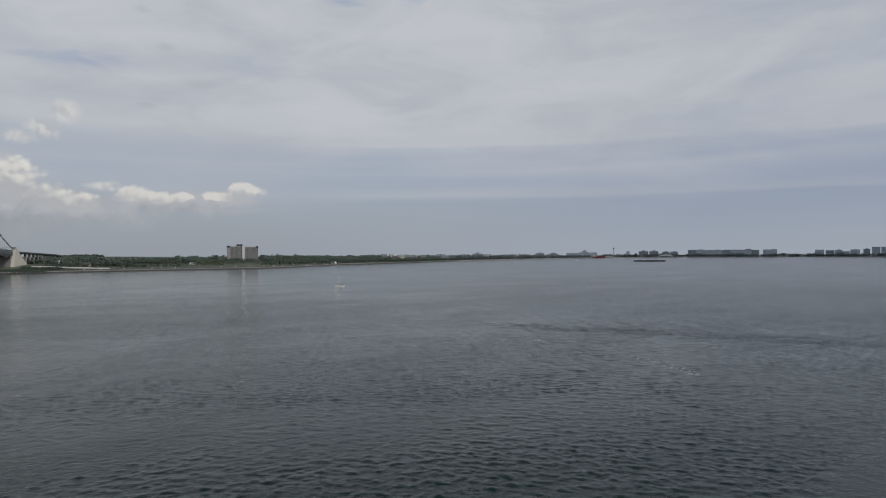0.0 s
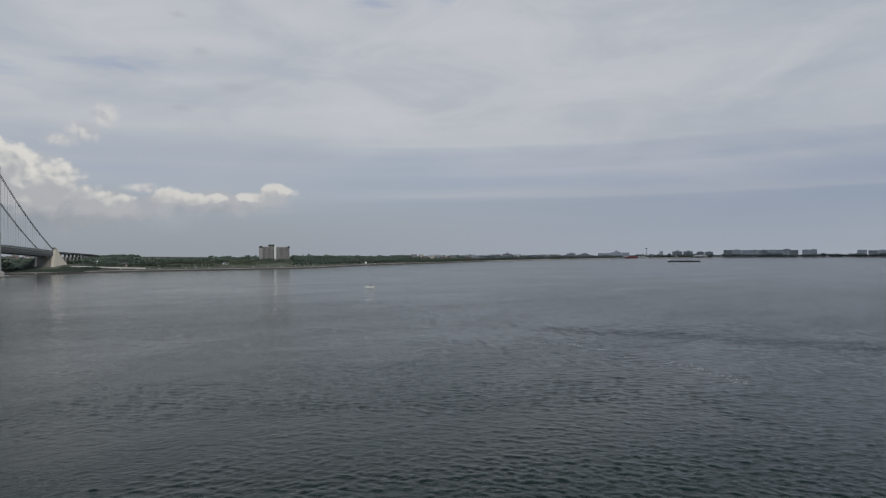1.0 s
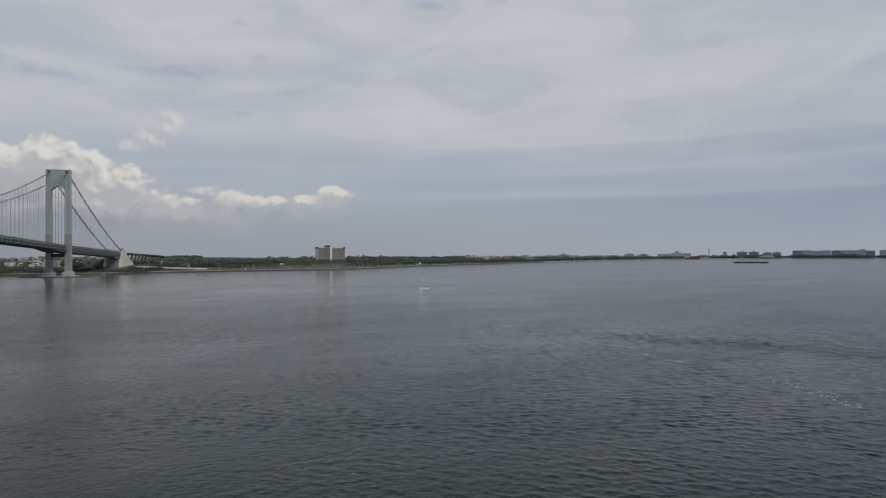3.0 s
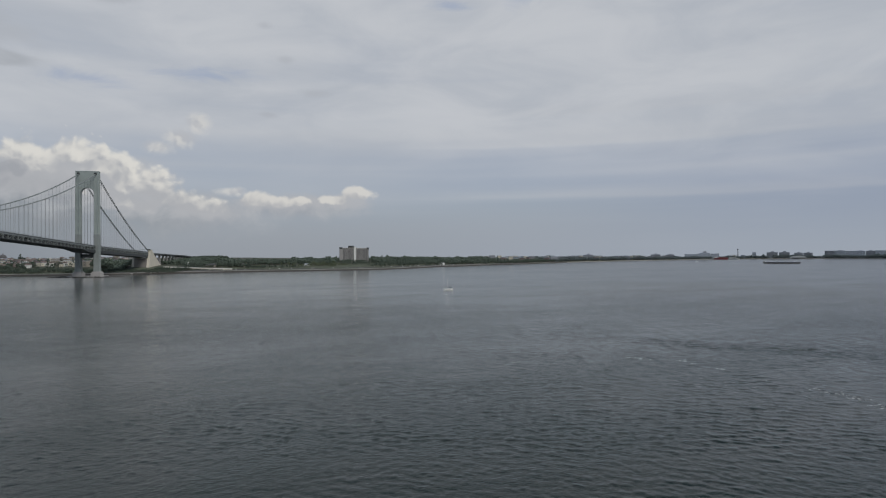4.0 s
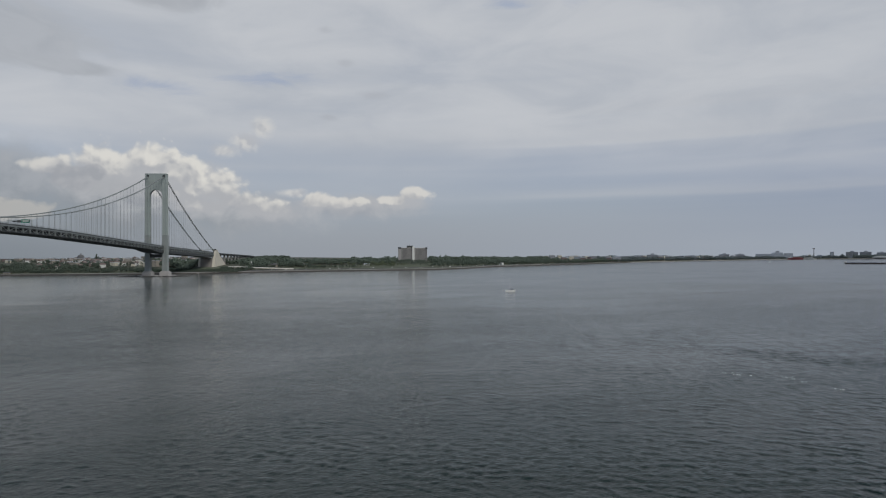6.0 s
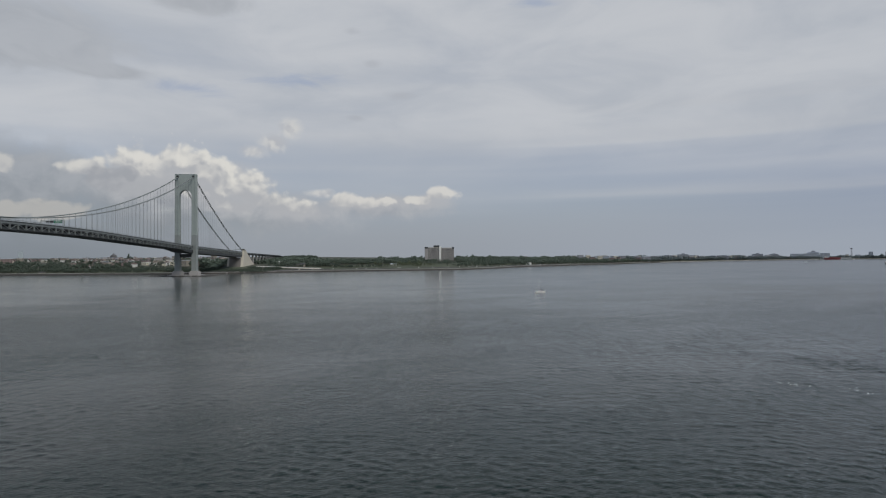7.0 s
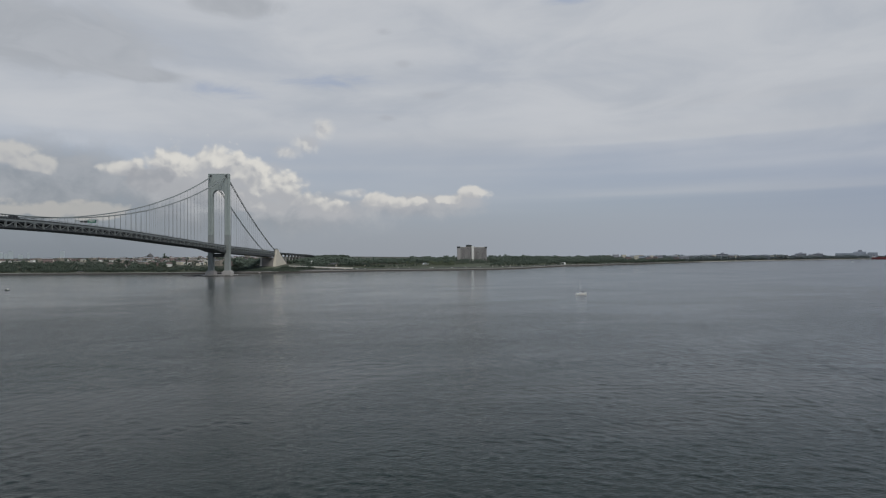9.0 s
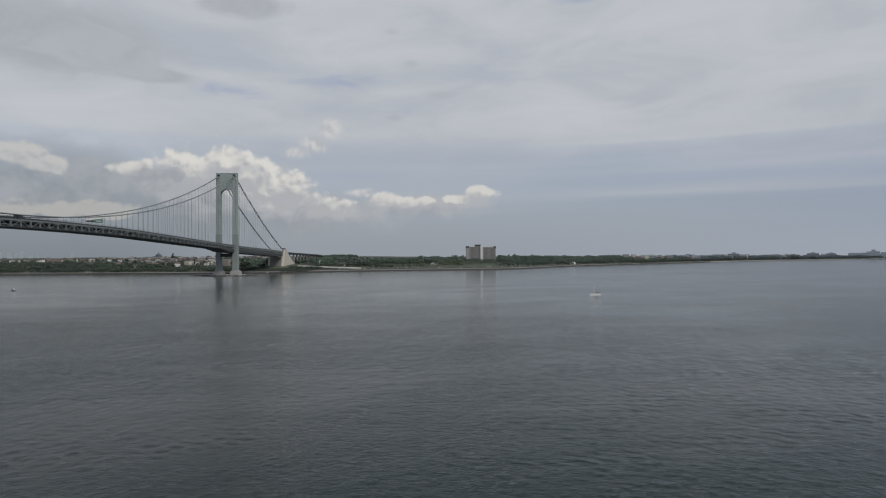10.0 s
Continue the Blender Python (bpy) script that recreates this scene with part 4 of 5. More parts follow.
def slab(y0, y1, top):
    bm = bmesh.new()
    box(bm, -14, 14, y0, y1, 0, top, 0.2)
    wall = part("wall", bm, BRICK, hosp)
    bm = bmesh.new()
    box(bm, -14.4, 14.4, y0 - 0.4, y1 + 0.4, top, top + 1.0, 0.1)
    part("parapet", bm, CONCRETE, hosp)
    n = int((top - 4) / 3.3)
    for k in range(n):
        z = 4 + 3.3 * k
        y = y0 + 1.6
        while y < y1 - 2.2:
            ob = new("window", pane_mesh)
            ob.parent, ob.location = wall, (0, y, z)
            y += 4.0
    return wall


slab(2, 50, 47.0), slab(-50, -7, 46.0)
bm = bmesh.new()
box(bm, -16.0, 10, -6, 1.5, 0, 51.5, 0.2)
part("core", bm, WHITE, hosp, "pale concrete stair core between the slabs")
for y0, y1, z0, z1 in ((0, 20, 48.0, 55), (40, 50.8, 44.2, 49.8), (-50.8, -44, 43.2, 48.8)):
    bm = bmesh.new()
    box(bm, -9 if y0 == 0 else -15, 8, y0, y1, z0, z1, 0.2)
    part("penthouse", bm, STEEL_DARK, hosp, "dark rooftop plant room")
bm = bmesh.new()
box(bm, -14.6, 14.3, 40, 50.5, 0, 44.2, 0.2)
part("end_bay", bm, CONCRETE_GREY, hosp, "paler rendered end bay")
for y in (5, 12, 17):
    bm = bmesh.new()
    tube(bm, [(0, y, 55), (0, y, 57 + y * 0.1)], 0.15, 5)
    part("aerial", bm, STEEL_DARK, hosp)


# ---- the town behind the bridge ----
def house(wall_mat, roof_mat, wide, deep, tall, gable):
    ob = root("house", "small pale house among the trees on the slope", "house", "houses on the hill")
    bm = bmesh.new()
    box(bm, -deep / 2, deep / 2, -wide / 2, wide / 2, -2, tall, 0.1)
    wall = part("wall", bm, wall_mat, ob)
    bm = bmesh.new()
    if gable:
        e = 0.5
        prism(bm, [(-wide / 2 - e, tall - 0.1), (wide / 2 + e, tall - 0.1), (0, tall + wide * 0.38)], "x", -deep / 2 - e, deep / 2 + e)
    else:
        box(bm, -deep / 2 - 0.3, deep / 2 + 0.3, -wide / 2 - 0.3, wide / 2 + 0.3, tall, tall + 0.7, 0.1)
    part("roof", bm, roof_mat, ob)
    for z in np.arange(1.2, tall - 1.4, 3.0):
        for k in range(max(2, int(wide / 3.2))):
            y = -wide / 2 + wide * (k + 0.5) / max(2, int(wide / 3.2))
            bm = bmesh.new()
            box(bm, -deep / 2 - 0.06, -deep / 2 + 0.1, y - 0.55, y + 0.55, z, z + 1.5)
            part("window", bm, GLASS, ob)
    bm = bmesh.new()
    box(bm, 1.0, 1.9, wide * 0.2, wide * 0.2 + 0.9, tall, tall + (wide * 0.38 + 1.2 if gable else 2.0))
    part("chimney", bm, RED_BRICK, ob)
    return ob


kinds = [
    tagged(house(CREAM, SLATE, 9, 11, 7, True), "cream house with a dark slate gable roof"),
    tagged(house(WHITE, RED_ROOF, 10, 12, 7.5, True), "white house with a red tiled gable roof"),
    tagged(house(RED_BRICK, SLATE, 12, 14, 9, False), "flat-roofed red brick house"),
    tagged(house(TAN_BRICK, FAR_GREY, 18, 16, 13, False), "flat-roofed tan brick apartment house"),
    tagged(house(CREAM, FAR_GREY, 14, 12, 8, False), "flat-roofed cream house on the hillside"),
    tagged(house(RED_BRICK, RED_ROOF, 8, 12, 8, True), "red brick house with a clay tile roof"),
]


def town_z(x, y):
    return rise(max(x - 135, 0), 2300)


placed = 0
spots_town = []
for _ in range(2000):
    a, dist = radians(rng.uniform(54.0, 75.0)), rng.uniform(1800, 2620)
    x, y = -1340 + dist * math.sin(a), -466 + dist * math.cos(a)
    if y < 95 or any((x - u) ** 2 + (y - v) ** 2 < 26 ** 2 for u, v in spots_town):
        continue
    left = math.degrees(a) < 62.5
    if left and (dist < 2350 or rng.uniform() < 0.45):
        continue
    spots_town.append((x, y))
    if len(spots_town) >= 230:
        break
for k, (x, y) in enumerate(spots_town):
    m = pose(x, y, town_z(x, y), 0, 0, rng.choice((0, 8, -12, 90, 20)))
    if k < 6:
        kinds[k].matrix_world = m
    else:
        copy_thing(kinds[int(rng.choice((0, 0, 1, 1, 2, 3, 4, 4, 5)))], m)
V, F, M = tree_lists([(x + rng.uniform(-20, 20), y + rng.uniform(-20, 20), town_z(x, y), rng.uniform(6, 12)) for x, y in spots_town for _ in range(6)], 8)
tagged(from_lists("street_trees", V.tolist(), F, [LEAF, BARK], index=M), "green street trees between the houses", "trees", kind="stuff")

# a domed church on the skyline, and a dark conical tree
church = root("church", "brown brick church with a broad dome and lantern", "church", at=(976, 600, 22.5))
bm = bmesh.new()
box(bm, -15, 15, -17, 17, -2, 14, 0.3)
part("nave", bm, FAR_BROWN, church)
bm = bmesh.new()
prof = [(11, 14), (11, 17), (10.2, 20), (8, 23), (5, 25.2), (2, 26.2)]
rings = [[bm.verts.new((r * math.cos(2 * math.pi * k / 16), r * math.sin(2 * math.pi * k / 16), z)) for k in range(16)] for r, z in prof]
for a, b2 in zip(rings, rings[1:]):
    for k in range(16):
        bm.faces.new((a[k], a[(k + 1) % 16], b2[(k + 1) % 16], b2[k]))
bm.faces.new(rings[0][::-1]), bm.faces.new(rings[-1])
part("dome", bm, SLATE, church, "dark leaded dome")
bm = bmesh.new()
tube(bm, [(0, 0, 26), (0, 0, 29), (0, 0, 31.5)], [1.6, 1.4, 0.1], 8)
part("lantern", bm, SLATE, church)
conifer = root("tall_tree", "tall dark rounded tree above the rooftops", "tree", at=(904, 516, 25))
bm = bmesh.new()
tube(bm, [(0, 0, -1), (0, 0, 12)], [0.5, 0.2], 6)
part("trunk", bm, BARK, conifer)
V, F, n = [], [], 0
for _ in range(40):
    z = rng.uniform(3, 23)
    rad = rng.uniform(0, 1) * (7.5 if z < 14 else 7.5 * (24.5 - z) / 10)
    a = rng.uniform(0, 6.28)
    V.append(BALL_V * rng.uniform(0.7, 1.3, (len(BALL_V), 1)) * rng.uniform(1.4, 2.4) + (rad * math.cos(a), rad * math.sin(a), z))
    F += [tuple(q) for q in (BALL_F + n)]
    n += len(BALL_V)
from_lists("crown", np.vstack(V).tolist(), F, LEAF, conifer)


def tower_block(name, label, x, y, wide, deep, base, top, mat, turn, floors=3.2, extra="", group="", windows=True):
    """A distant block of flats: walls with window bands to each floor, parapet and plant room."""
    ob = root(name, label, "building", group, at=(x, y, base), turn=turn)
    h = top - base
    bm = bmesh.new()
    box(bm, -deep / 2, deep / 2, -wide / 2, wide / 2, -4, h, 0.2)
    wall = part("wall", bm, mat, ob)
    bm = bmesh.new()
    box(bm, -deep / 2 - 0.3, deep / 2 + 0.3, -wide / 2 - 0.3, wide / 2 + 0.3, h, h + 0.9, 0.1)
    part("roof", bm, FAR_GREY, ob)
    for z in np.arange(3.0, h - 2.0, floors * 2) if windows else ():
        bm = bmesh.new()
        n = max(2, int(wide / 7))
        for k in range(n):
            y0 = -wide / 2 + wide * (k + 0.2) / n
            box(bm, -deep / 2 - 0.15, -deep / 2 + 0.1, y0, y0 + wide / n * 0.6, z, z + 1.9)
        tagged(part("glazing", bm, GLASS, wall), kind="stuff")
    if extra:
        bm = bmesh.new()
        box(bm, -3.5, 3.5, -wide * 0.18, wide * 0.14, h + 0.9, h + 0.9 + float(extra), 0.2)
        part("plant_room", bm, FAR_BROWN, ob)
    return ob


def facing(x, y):
    """The turn that brings a block's -x side towards the camera's path."""
    return math.degrees(math.atan2(y + 468, x + 1340))


# office towers far behind the town, their haze put into the wall colour
for x, y, wide, top in ((1869, 1828, 14, 64), (1894, 1794, 24, 61), (1908, 1774, 16, 54), (1920, 1756, 22, 67), (1944, 1722, 22, 49), (1963, 1694, 9, 58), (1872, 1463, 20, 66)):
    tower_block("office_tower", "slim glass tower far beyond the rooftops, haze in its colour", x, y, wide, 20, 26, top, HAZE_GLASS, facing(x, y), group="far office towers", windows=False)
tower_block("brick_school", "long low red brick building above the trees", 655, 770, 30, 18, 22, 35, RED_BRICK, facing(655, 770))

# roofs that just show over the wood behind the promenade
roof_rng = np.random.default_rng(21)
for k in range(22):
    p = on_land(3420 + 62 * k + roof_rng.uniform(-25, 25), roof_rng.uniform(430, 520))
    tower_block("hill_building", "low brick building showing over the treetops", p.x, p.y, float(roof_rng.uniform(10, 30)), 14, 20, float(roof_rng.uniform(27.5, 31.5)),
                (FAR_BROWN, TAN_BRICK, FAR_BROWN, RED_BRICK)[k % 4], facing(p.x, p.y), group="buildings behind the wood", windows=False)

# the long white deck of a raised slip road near the anchorage
ramp = root("slip_road", "low white-edged slip road raised on short piers", "road", kind="structure")
RA = [(331, -62, 13.2), (337, -92, 12.2), (342, -130, 10.2), (350, -168, 8.2), (357, -198, 6.9), (366, -222, 6.0)]
bm = bmesh.new()
prev = None
for i, (x, y, z) in enumerate(RA):
    row = [bm.verts.new(p) for p in ((x, y, z - 1.6), (x, y, z), (x + 11, y + 3, z), (x + 11, y + 3, z - 1.6))]
    if prev:
        for k in range(4):
            bm.faces.new((prev[k], prev[(k + 1) % 4], row[(k + 1) % 4], row[k]))
    else:
        bm.faces.new(row[::-1])
    prev = row
bm.faces.new(prev)
part("deck", bm, CONCRETE, ramp)
for off in (0.0, 10.6):
    bm = bmesh.new()
    for p, q in zip(RA, RA[1:]):
        beam(bm, (p[0] + off, p[1], p[2] + 0.55), (q[0] + off, q[1], q[2] + 0.55), 0.4, 1.1)
    part("barrier", bm, WHITE, ramp, "white-painted concrete barrier")
for p, q in zip(RA[:5], RA[1:5]):
    for f in (0.0, 0.5):
        x, y, z = (p[i] + (q[i] - p[i]) * f for i in range(3))
        for off in (1.5, 9.5):
            bm = bmesh.new()
            box(bm, x + off - 0.7, x + off + 0.7, y - 0.7, y + 0.7, 2.5, z - 1.5, 0.1)
            part("pier", bm, CONCRETE_GREY, ramp)


# small buildings on the slope behind the promenade
def hut(x, y, z, wide, deep, tall, wall_mat, roof_mat, label, turn=0.0):
    ob = root("park_building", label, "building", at=(x, y, z), turn=turn)
    bm = bmesh.new()
    box(bm, -deep / 2, deep / 2, -wide / 2, wide / 2, -1.5, tall, 0.1)
    wall = part("wall", bm, wall_mat, ob)
    bm = bmesh.new()
    prism(bm, [(-deep / 2 - 0.6, tall - 0.05), (deep / 2 + 0.6, tall - 0.05), (0, tall + deep * 0.28)], "y", -wide / 2 - 0.6, wide / 2 + 0.6)
    part("roof", bm, roof_mat, ob)
    for k in range(int(wide / 5)):
        yk = -wide / 2 + 3 + 5 * k
        bm = bmesh.new()
        box(bm, -deep / 2 - 0.06, -deep / 2 + 0.08, yk - 0.8, yk + 0.8, 1.0, 2.6)
        part("window", bm, GLASS, ob)


def near_shore(s, off):
    p = on_land(s, off)
    return p.x, p.y, p.z


hut(*near_shore(3735, 58), 14, 10, 4.5, WHITE, WHITE, "small white pavilion near the promenade", -40)
hut(*near_shore(3160, 148), 17, 9, 3.4, WHITE, FAR_GREY, "long white shed on the grass slope", -15)
hut(*near_shore(2905, 130), 26, 14, 6, TAN_BRICK, SLATE, "tan park building among trees", -25)
hut(*near_shore(2880, 190), 12, 10, 8, WHITE, WHITE, "white house on the wooded slope", -25)
hut(*near_shore(2985, 150), 16, 12, 5, CREAM, SLATE, "cream lodge at the wood's edge", -25)
hut(*near_shore(2220, 25), 13, 6, 2.4, TAN_BRICK, SLATE, "low tan shelter beside the seawall", 0)

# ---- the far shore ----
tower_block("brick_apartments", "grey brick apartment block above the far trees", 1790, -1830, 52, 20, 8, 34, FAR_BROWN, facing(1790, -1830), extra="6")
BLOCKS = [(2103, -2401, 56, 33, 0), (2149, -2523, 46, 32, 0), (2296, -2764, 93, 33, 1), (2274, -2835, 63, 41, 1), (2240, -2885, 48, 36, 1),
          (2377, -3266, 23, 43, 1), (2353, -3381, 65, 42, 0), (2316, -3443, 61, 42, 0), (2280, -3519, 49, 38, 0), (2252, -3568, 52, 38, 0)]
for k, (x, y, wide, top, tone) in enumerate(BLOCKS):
    tower_block("apartment_block", "haze-toned apartment block on the far shore", x + 18, y, wide, 22, 4, top, (FAR_BROWN, FAR_GREY)[tone], facing(x, y),
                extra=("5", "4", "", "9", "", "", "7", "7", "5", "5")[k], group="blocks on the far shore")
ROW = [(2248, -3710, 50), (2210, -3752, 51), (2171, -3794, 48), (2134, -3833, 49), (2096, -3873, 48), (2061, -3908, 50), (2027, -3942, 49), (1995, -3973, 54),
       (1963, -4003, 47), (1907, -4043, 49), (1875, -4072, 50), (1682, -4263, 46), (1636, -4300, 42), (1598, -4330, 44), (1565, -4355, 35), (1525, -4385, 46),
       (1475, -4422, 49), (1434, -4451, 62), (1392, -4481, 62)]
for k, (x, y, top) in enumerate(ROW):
    tower_block("beach_apartments", "haze-toned slab of beach apartments in a long row", x, y, (56, 57, 54, 55, 50, 50, 48, 40, 48, 42, 42, 52, 50, 42, 40, 52, 36, 44, 50)[k], 18, 3, top,
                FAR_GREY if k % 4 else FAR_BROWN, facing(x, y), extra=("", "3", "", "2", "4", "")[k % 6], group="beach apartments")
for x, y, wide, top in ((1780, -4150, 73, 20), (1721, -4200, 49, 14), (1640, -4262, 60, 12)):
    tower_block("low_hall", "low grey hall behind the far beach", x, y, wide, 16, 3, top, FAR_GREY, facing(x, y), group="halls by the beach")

# flats that look over the trees of the long far shore
flats = [tower_block("apartment_house", label, 0, 0, wide, 14, 0, tall, mt, 0, group="flats on the long shore") for label, wide, tall, mt in (
    ("haze-toned brick flats among the shore trees", 24, 21, FAR_BROWN), ("haze-toned grey flats among the shore trees", 30, 20, FAR_GREY),
    ("cream rendered flats among the shore trees", 18, 22, CREAM), ("reddish brick flats among the shore trees", 22, 19, RED_BRICK))]
k = 0
for _ in range(300):
    s, off = rng.uniform(4250, 6500), rng.uniform(60, 230)
    if noise.noise((s * 0.006, off * 0.01, 8)) < -0.05:
        continue
    p = on_land(s, off)
    m = pose(p.x, p.y, p.z, 0, 0, facing(p.x, p.y) + rng.uniform(-25, 25))
    if k < 4:
        flats[k].matrix_world = m
    else:
        copy_thing(flats[int(rng.choice((0, 0, 1, 2, 3)))], m)
    k += 1
    if k > 90:
        break

jump = root("steel_tower", "slender red-brown lattice tower with a flared top", "tower", at=(2390, -3140, 4))
bm = bmesh.new()
for a in range(3):
    c, s = math.cos(a * 2.094), math.sin(a * 2.094)
    tube(bm, [(6.5 * c, 6.5 * s, 0), (3.4 * c, 3.4 * s, 30), (2.6 * c, 2.6 * s, 62)], [0.8, 0.6, 0.5], 6)
part("frame", bm, RUST, jump)
for k in range(12):
    z, r = 3 + 5 * k, 6.2 - 0.3 * k
    bm = bmesh.new()
    for a in range(3):
        p = (r * math.cos(a * 2.094), r * math.sin(a * 2.094), z)
        q = ((r - 0.3) * math.cos((a + 1) * 2.094), (r - 0.3) * math.sin((a + 1) * 2.094), z + 5)
        beam(bm, p, q, 0.4, 0.4)
    part("brace", bm, RUST, jump)
bm = bmesh.new()
tube(bm, [(0, 0, 57), (0, 0, 60), (0, 0, 62)], [2.5, 7, 6.5], 12)
part("crown", bm, RUST, jump)

stadium = root("arched_hall", "white arched hall roof on the far shore", "building", at=(2205, -3440, 3), turn=facing(2205, -3440))
bm = bmesh.new()
prism(bm, [(-45, 0)] + [(45 * math.cos(math.pi - math.pi * k / 14), 6 + 10 * math.sin(math.pi * k / 14)) for k in range(15)] + [(45, 0)], "x", -12, 12)
part("roof", bm, WHITE, stadium)
bm = bmesh.new()
box(bm, -12.3, -11.9, -40, 40, 0, 5, 0.05)
part("glazing", bm, GLASS, stadium)


def hull(bm, length, beam_w, depth, sheer=0.0, stern=0.8):
    """A boat's hull, bow towards +x, waterline at z = 0."""
    n, rows = 14, []
    for i in range(n + 1):
        u = i / n
        half = beam_w / 2 * (stern + (1 - stern) * min(1, u / 0.4)) * (1 - max(0, (u - 0.5) / 0.5) ** 2.2)
        half = max(half, 0.03)
        x = -length / 2 + length * u
        top = depth * (1 + sheer * (2 * u - 0.8) ** 2)
        flare = 0.72
        rows.append([bm.verts.new(p) for p in ((x, 0, -depth * 0.5), (x, -half * flare, -0.1), (x, -half, top), (x, half, top), (x, half * flare, -0.1))])
    for a, b2 in zip(rows, rows[1:]):
        for k in range(5):
            bm.faces.new((a[k], a[(k + 1) % 5], b2[(k + 1) % 5], b2[k]))
    bm.faces.new(rows[0][::-1]), bm.faces.new(rows[-1])


ship = root("moored_ship", "red-hulled ship moored off the far shore", "ship", at=(2126, -2838, 0), turn=236)
bm = bmesh.new()
hull(bm, 80, 16, 10, 0.1)
part("hull", bm, SHIP_RED, ship)
for name, x0, x1, z0, z1, mt in (("deckhouse", -36, -22, 10, 17, WHITE), ("hatch_cover", -16, 6, 10, 13, SHIP_RED), ("hatch_cover", 9, 26, 10, 12.5, SHIP_RED)):
    bm = bmesh.new()
    box(bm, x0, x1, -6.5, 6.5, z0, z1, 0.3)
    part(name, bm, mt, ship)
bm = bmesh.new()
tube(bm, [(-29, 0, 17), (-29, 0, 23)], [1.6, 1.3], 8)
part("funnel", bm, RUST, ship)
ferry = root("white_ferry", "white passenger ferry berthed beside a red ship", "ship", at=(2086, -2899, 0), turn=236)
bm = bmesh.new()
hull(bm, 66, 14, 5, 0.05, 0.9)
part("hull", bm, WHITE, ferry)
for x0, x1, z0, z1 in ((-30, 20, 5, 9), (-28, 14, 9, 12.5)):
    bm = bmesh.new()
    box(bm, x0, x1, -6, 6, z0, z1, 0.2)
    deckp = part("passenger_deck", bm, WHITE, ferry)
    bm = bmesh.new()
    box(bm, x0 + 2, x1 - 2, -6.05, 6.05, z0 + 1.4, z1 - 1.0)
    part("window_band", bm, GLASS, deckp)

barge = root("barge", "long low dark barge lying at anchor", "barge", at=(742, -2150, 0), turn=228)
bm = bmesh.new()
prism(bm, [(-60, 2.4), (-64, 4.6), (64, 4.6), (58, -1.5), (-56, -1.5)], "y", -9, 9)
part("hull", bm, RUST, barge)
bm = bmesh.new()
box(bm, -50, 46, -8.2, 8.2, 4.6, 6.4, 0.3)
part("cargo_coaming", bm, FAR_GREY, barge)
bm = bmesh.new()
box(bm, -60, -53, -4, 4, 4.6, 9.0, 0.2)
part("deckhouse", bm, WHITE, barge)
for x in (-40, -10, 20, 50):
    bm = bmesh.new()
    tube(bm, [(x, -8.6, 4.5), (x, -8.6, 6.2)], 0.35, 6)
    part("bollard", bm, RUST, barge)

# ---- boats ----
yacht = root("sailing_yacht", "white sailing yacht under bare mast with navy cockpit canopy", "boat", at=(-645, -607, 0), turn=112)
bm = bmesh.new()
hull(bm, 14.5, 4.2, 1.9, 0.12, 0.75)
part("hull", bm, GELCOAT, yacht, smooth=False)
yacht.scale = (0.86, 0.86, 0.86)
bm = bmesh.new()
prism(bm, [(-2.2, 1.3), (-1.8, 2.35), (1.6, 2.3), (3.6, 1.5), (3.6, 1.3)], "y", -1.25, 1.25)
cabin = part("cabin", bm, GELCOAT, yacht)
for s in (-1, 1):
    bm = bmesh.new()
    box(bm, -1.4, 1.8, s * 1.27 - 0.03, s * 1.27 + 0.03, 1.65, 2.05)
    part("cabin_window", bm, GLASS, cabin)
bm = bmesh.new()
tube(bm, [(1.2, 0, 2.2), (1.2, 0, 11), (1.2, 0, 18.5)], [0.09, 0.08, 0.05], 8)
part("mast", bm, PAINT_SILVER, yacht)
bm = bmesh.new()
tube(bm, [(1.1, 0, 3.6), (-4.4, 0, 3.8)], 0.11, 6)
part("boom", bm, PAINT_SILVER, yacht)
bm = bmesh.new()
tube(bm, [(0.9, 0, 3.85), (-2, 0, 4.05), (-4.2, 0, 3.95)], [0.16, 0.3, 0.2], 8)
part("furled_sail", bm, CANVAS, yacht, "furled sail in a navy cover")
bm = bmesh.new()
prism(bm, [(-5.6, 3.0), (-5.3, 3.35), (-3.9, 3.45), (-2.6, 3.3), (-1.9, 2.4), (-2.1, 2.35), (-2.75, 3.15), (-3.9, 3.3), (-5.4, 3.0)], "y", -1.6, 1.6)
part("canopy", bm, CANVAS, yacht)
for x, y in ((-5.5, -1.5), (-5.5, 1.5), (-2.7, -1.5), (-2.7, 1.5)):
    bm = bmesh.new()
    tube(bm, [(x, y, 1.2), (x, y, 3.1)], 0.04, 5)
    part("canopy_pole", bm, PAINT_SILVER, yacht)
for p, q in (((7.1, 0, 1.5), (1.2, 0, 18.2)), ((-7.1, 0, 1.4), (1.2, 0, 18.3)), ((1.0, -1.9, 1.3), (1.2, 0, 12)), ((1.0, 1.9, 1.3), (1.2, 0, 12))):
    bm = bmesh.new()
    tube(bm, [p, q], 0.012, 4)
    part("stay", bm, PAINT_SILVER, yacht)


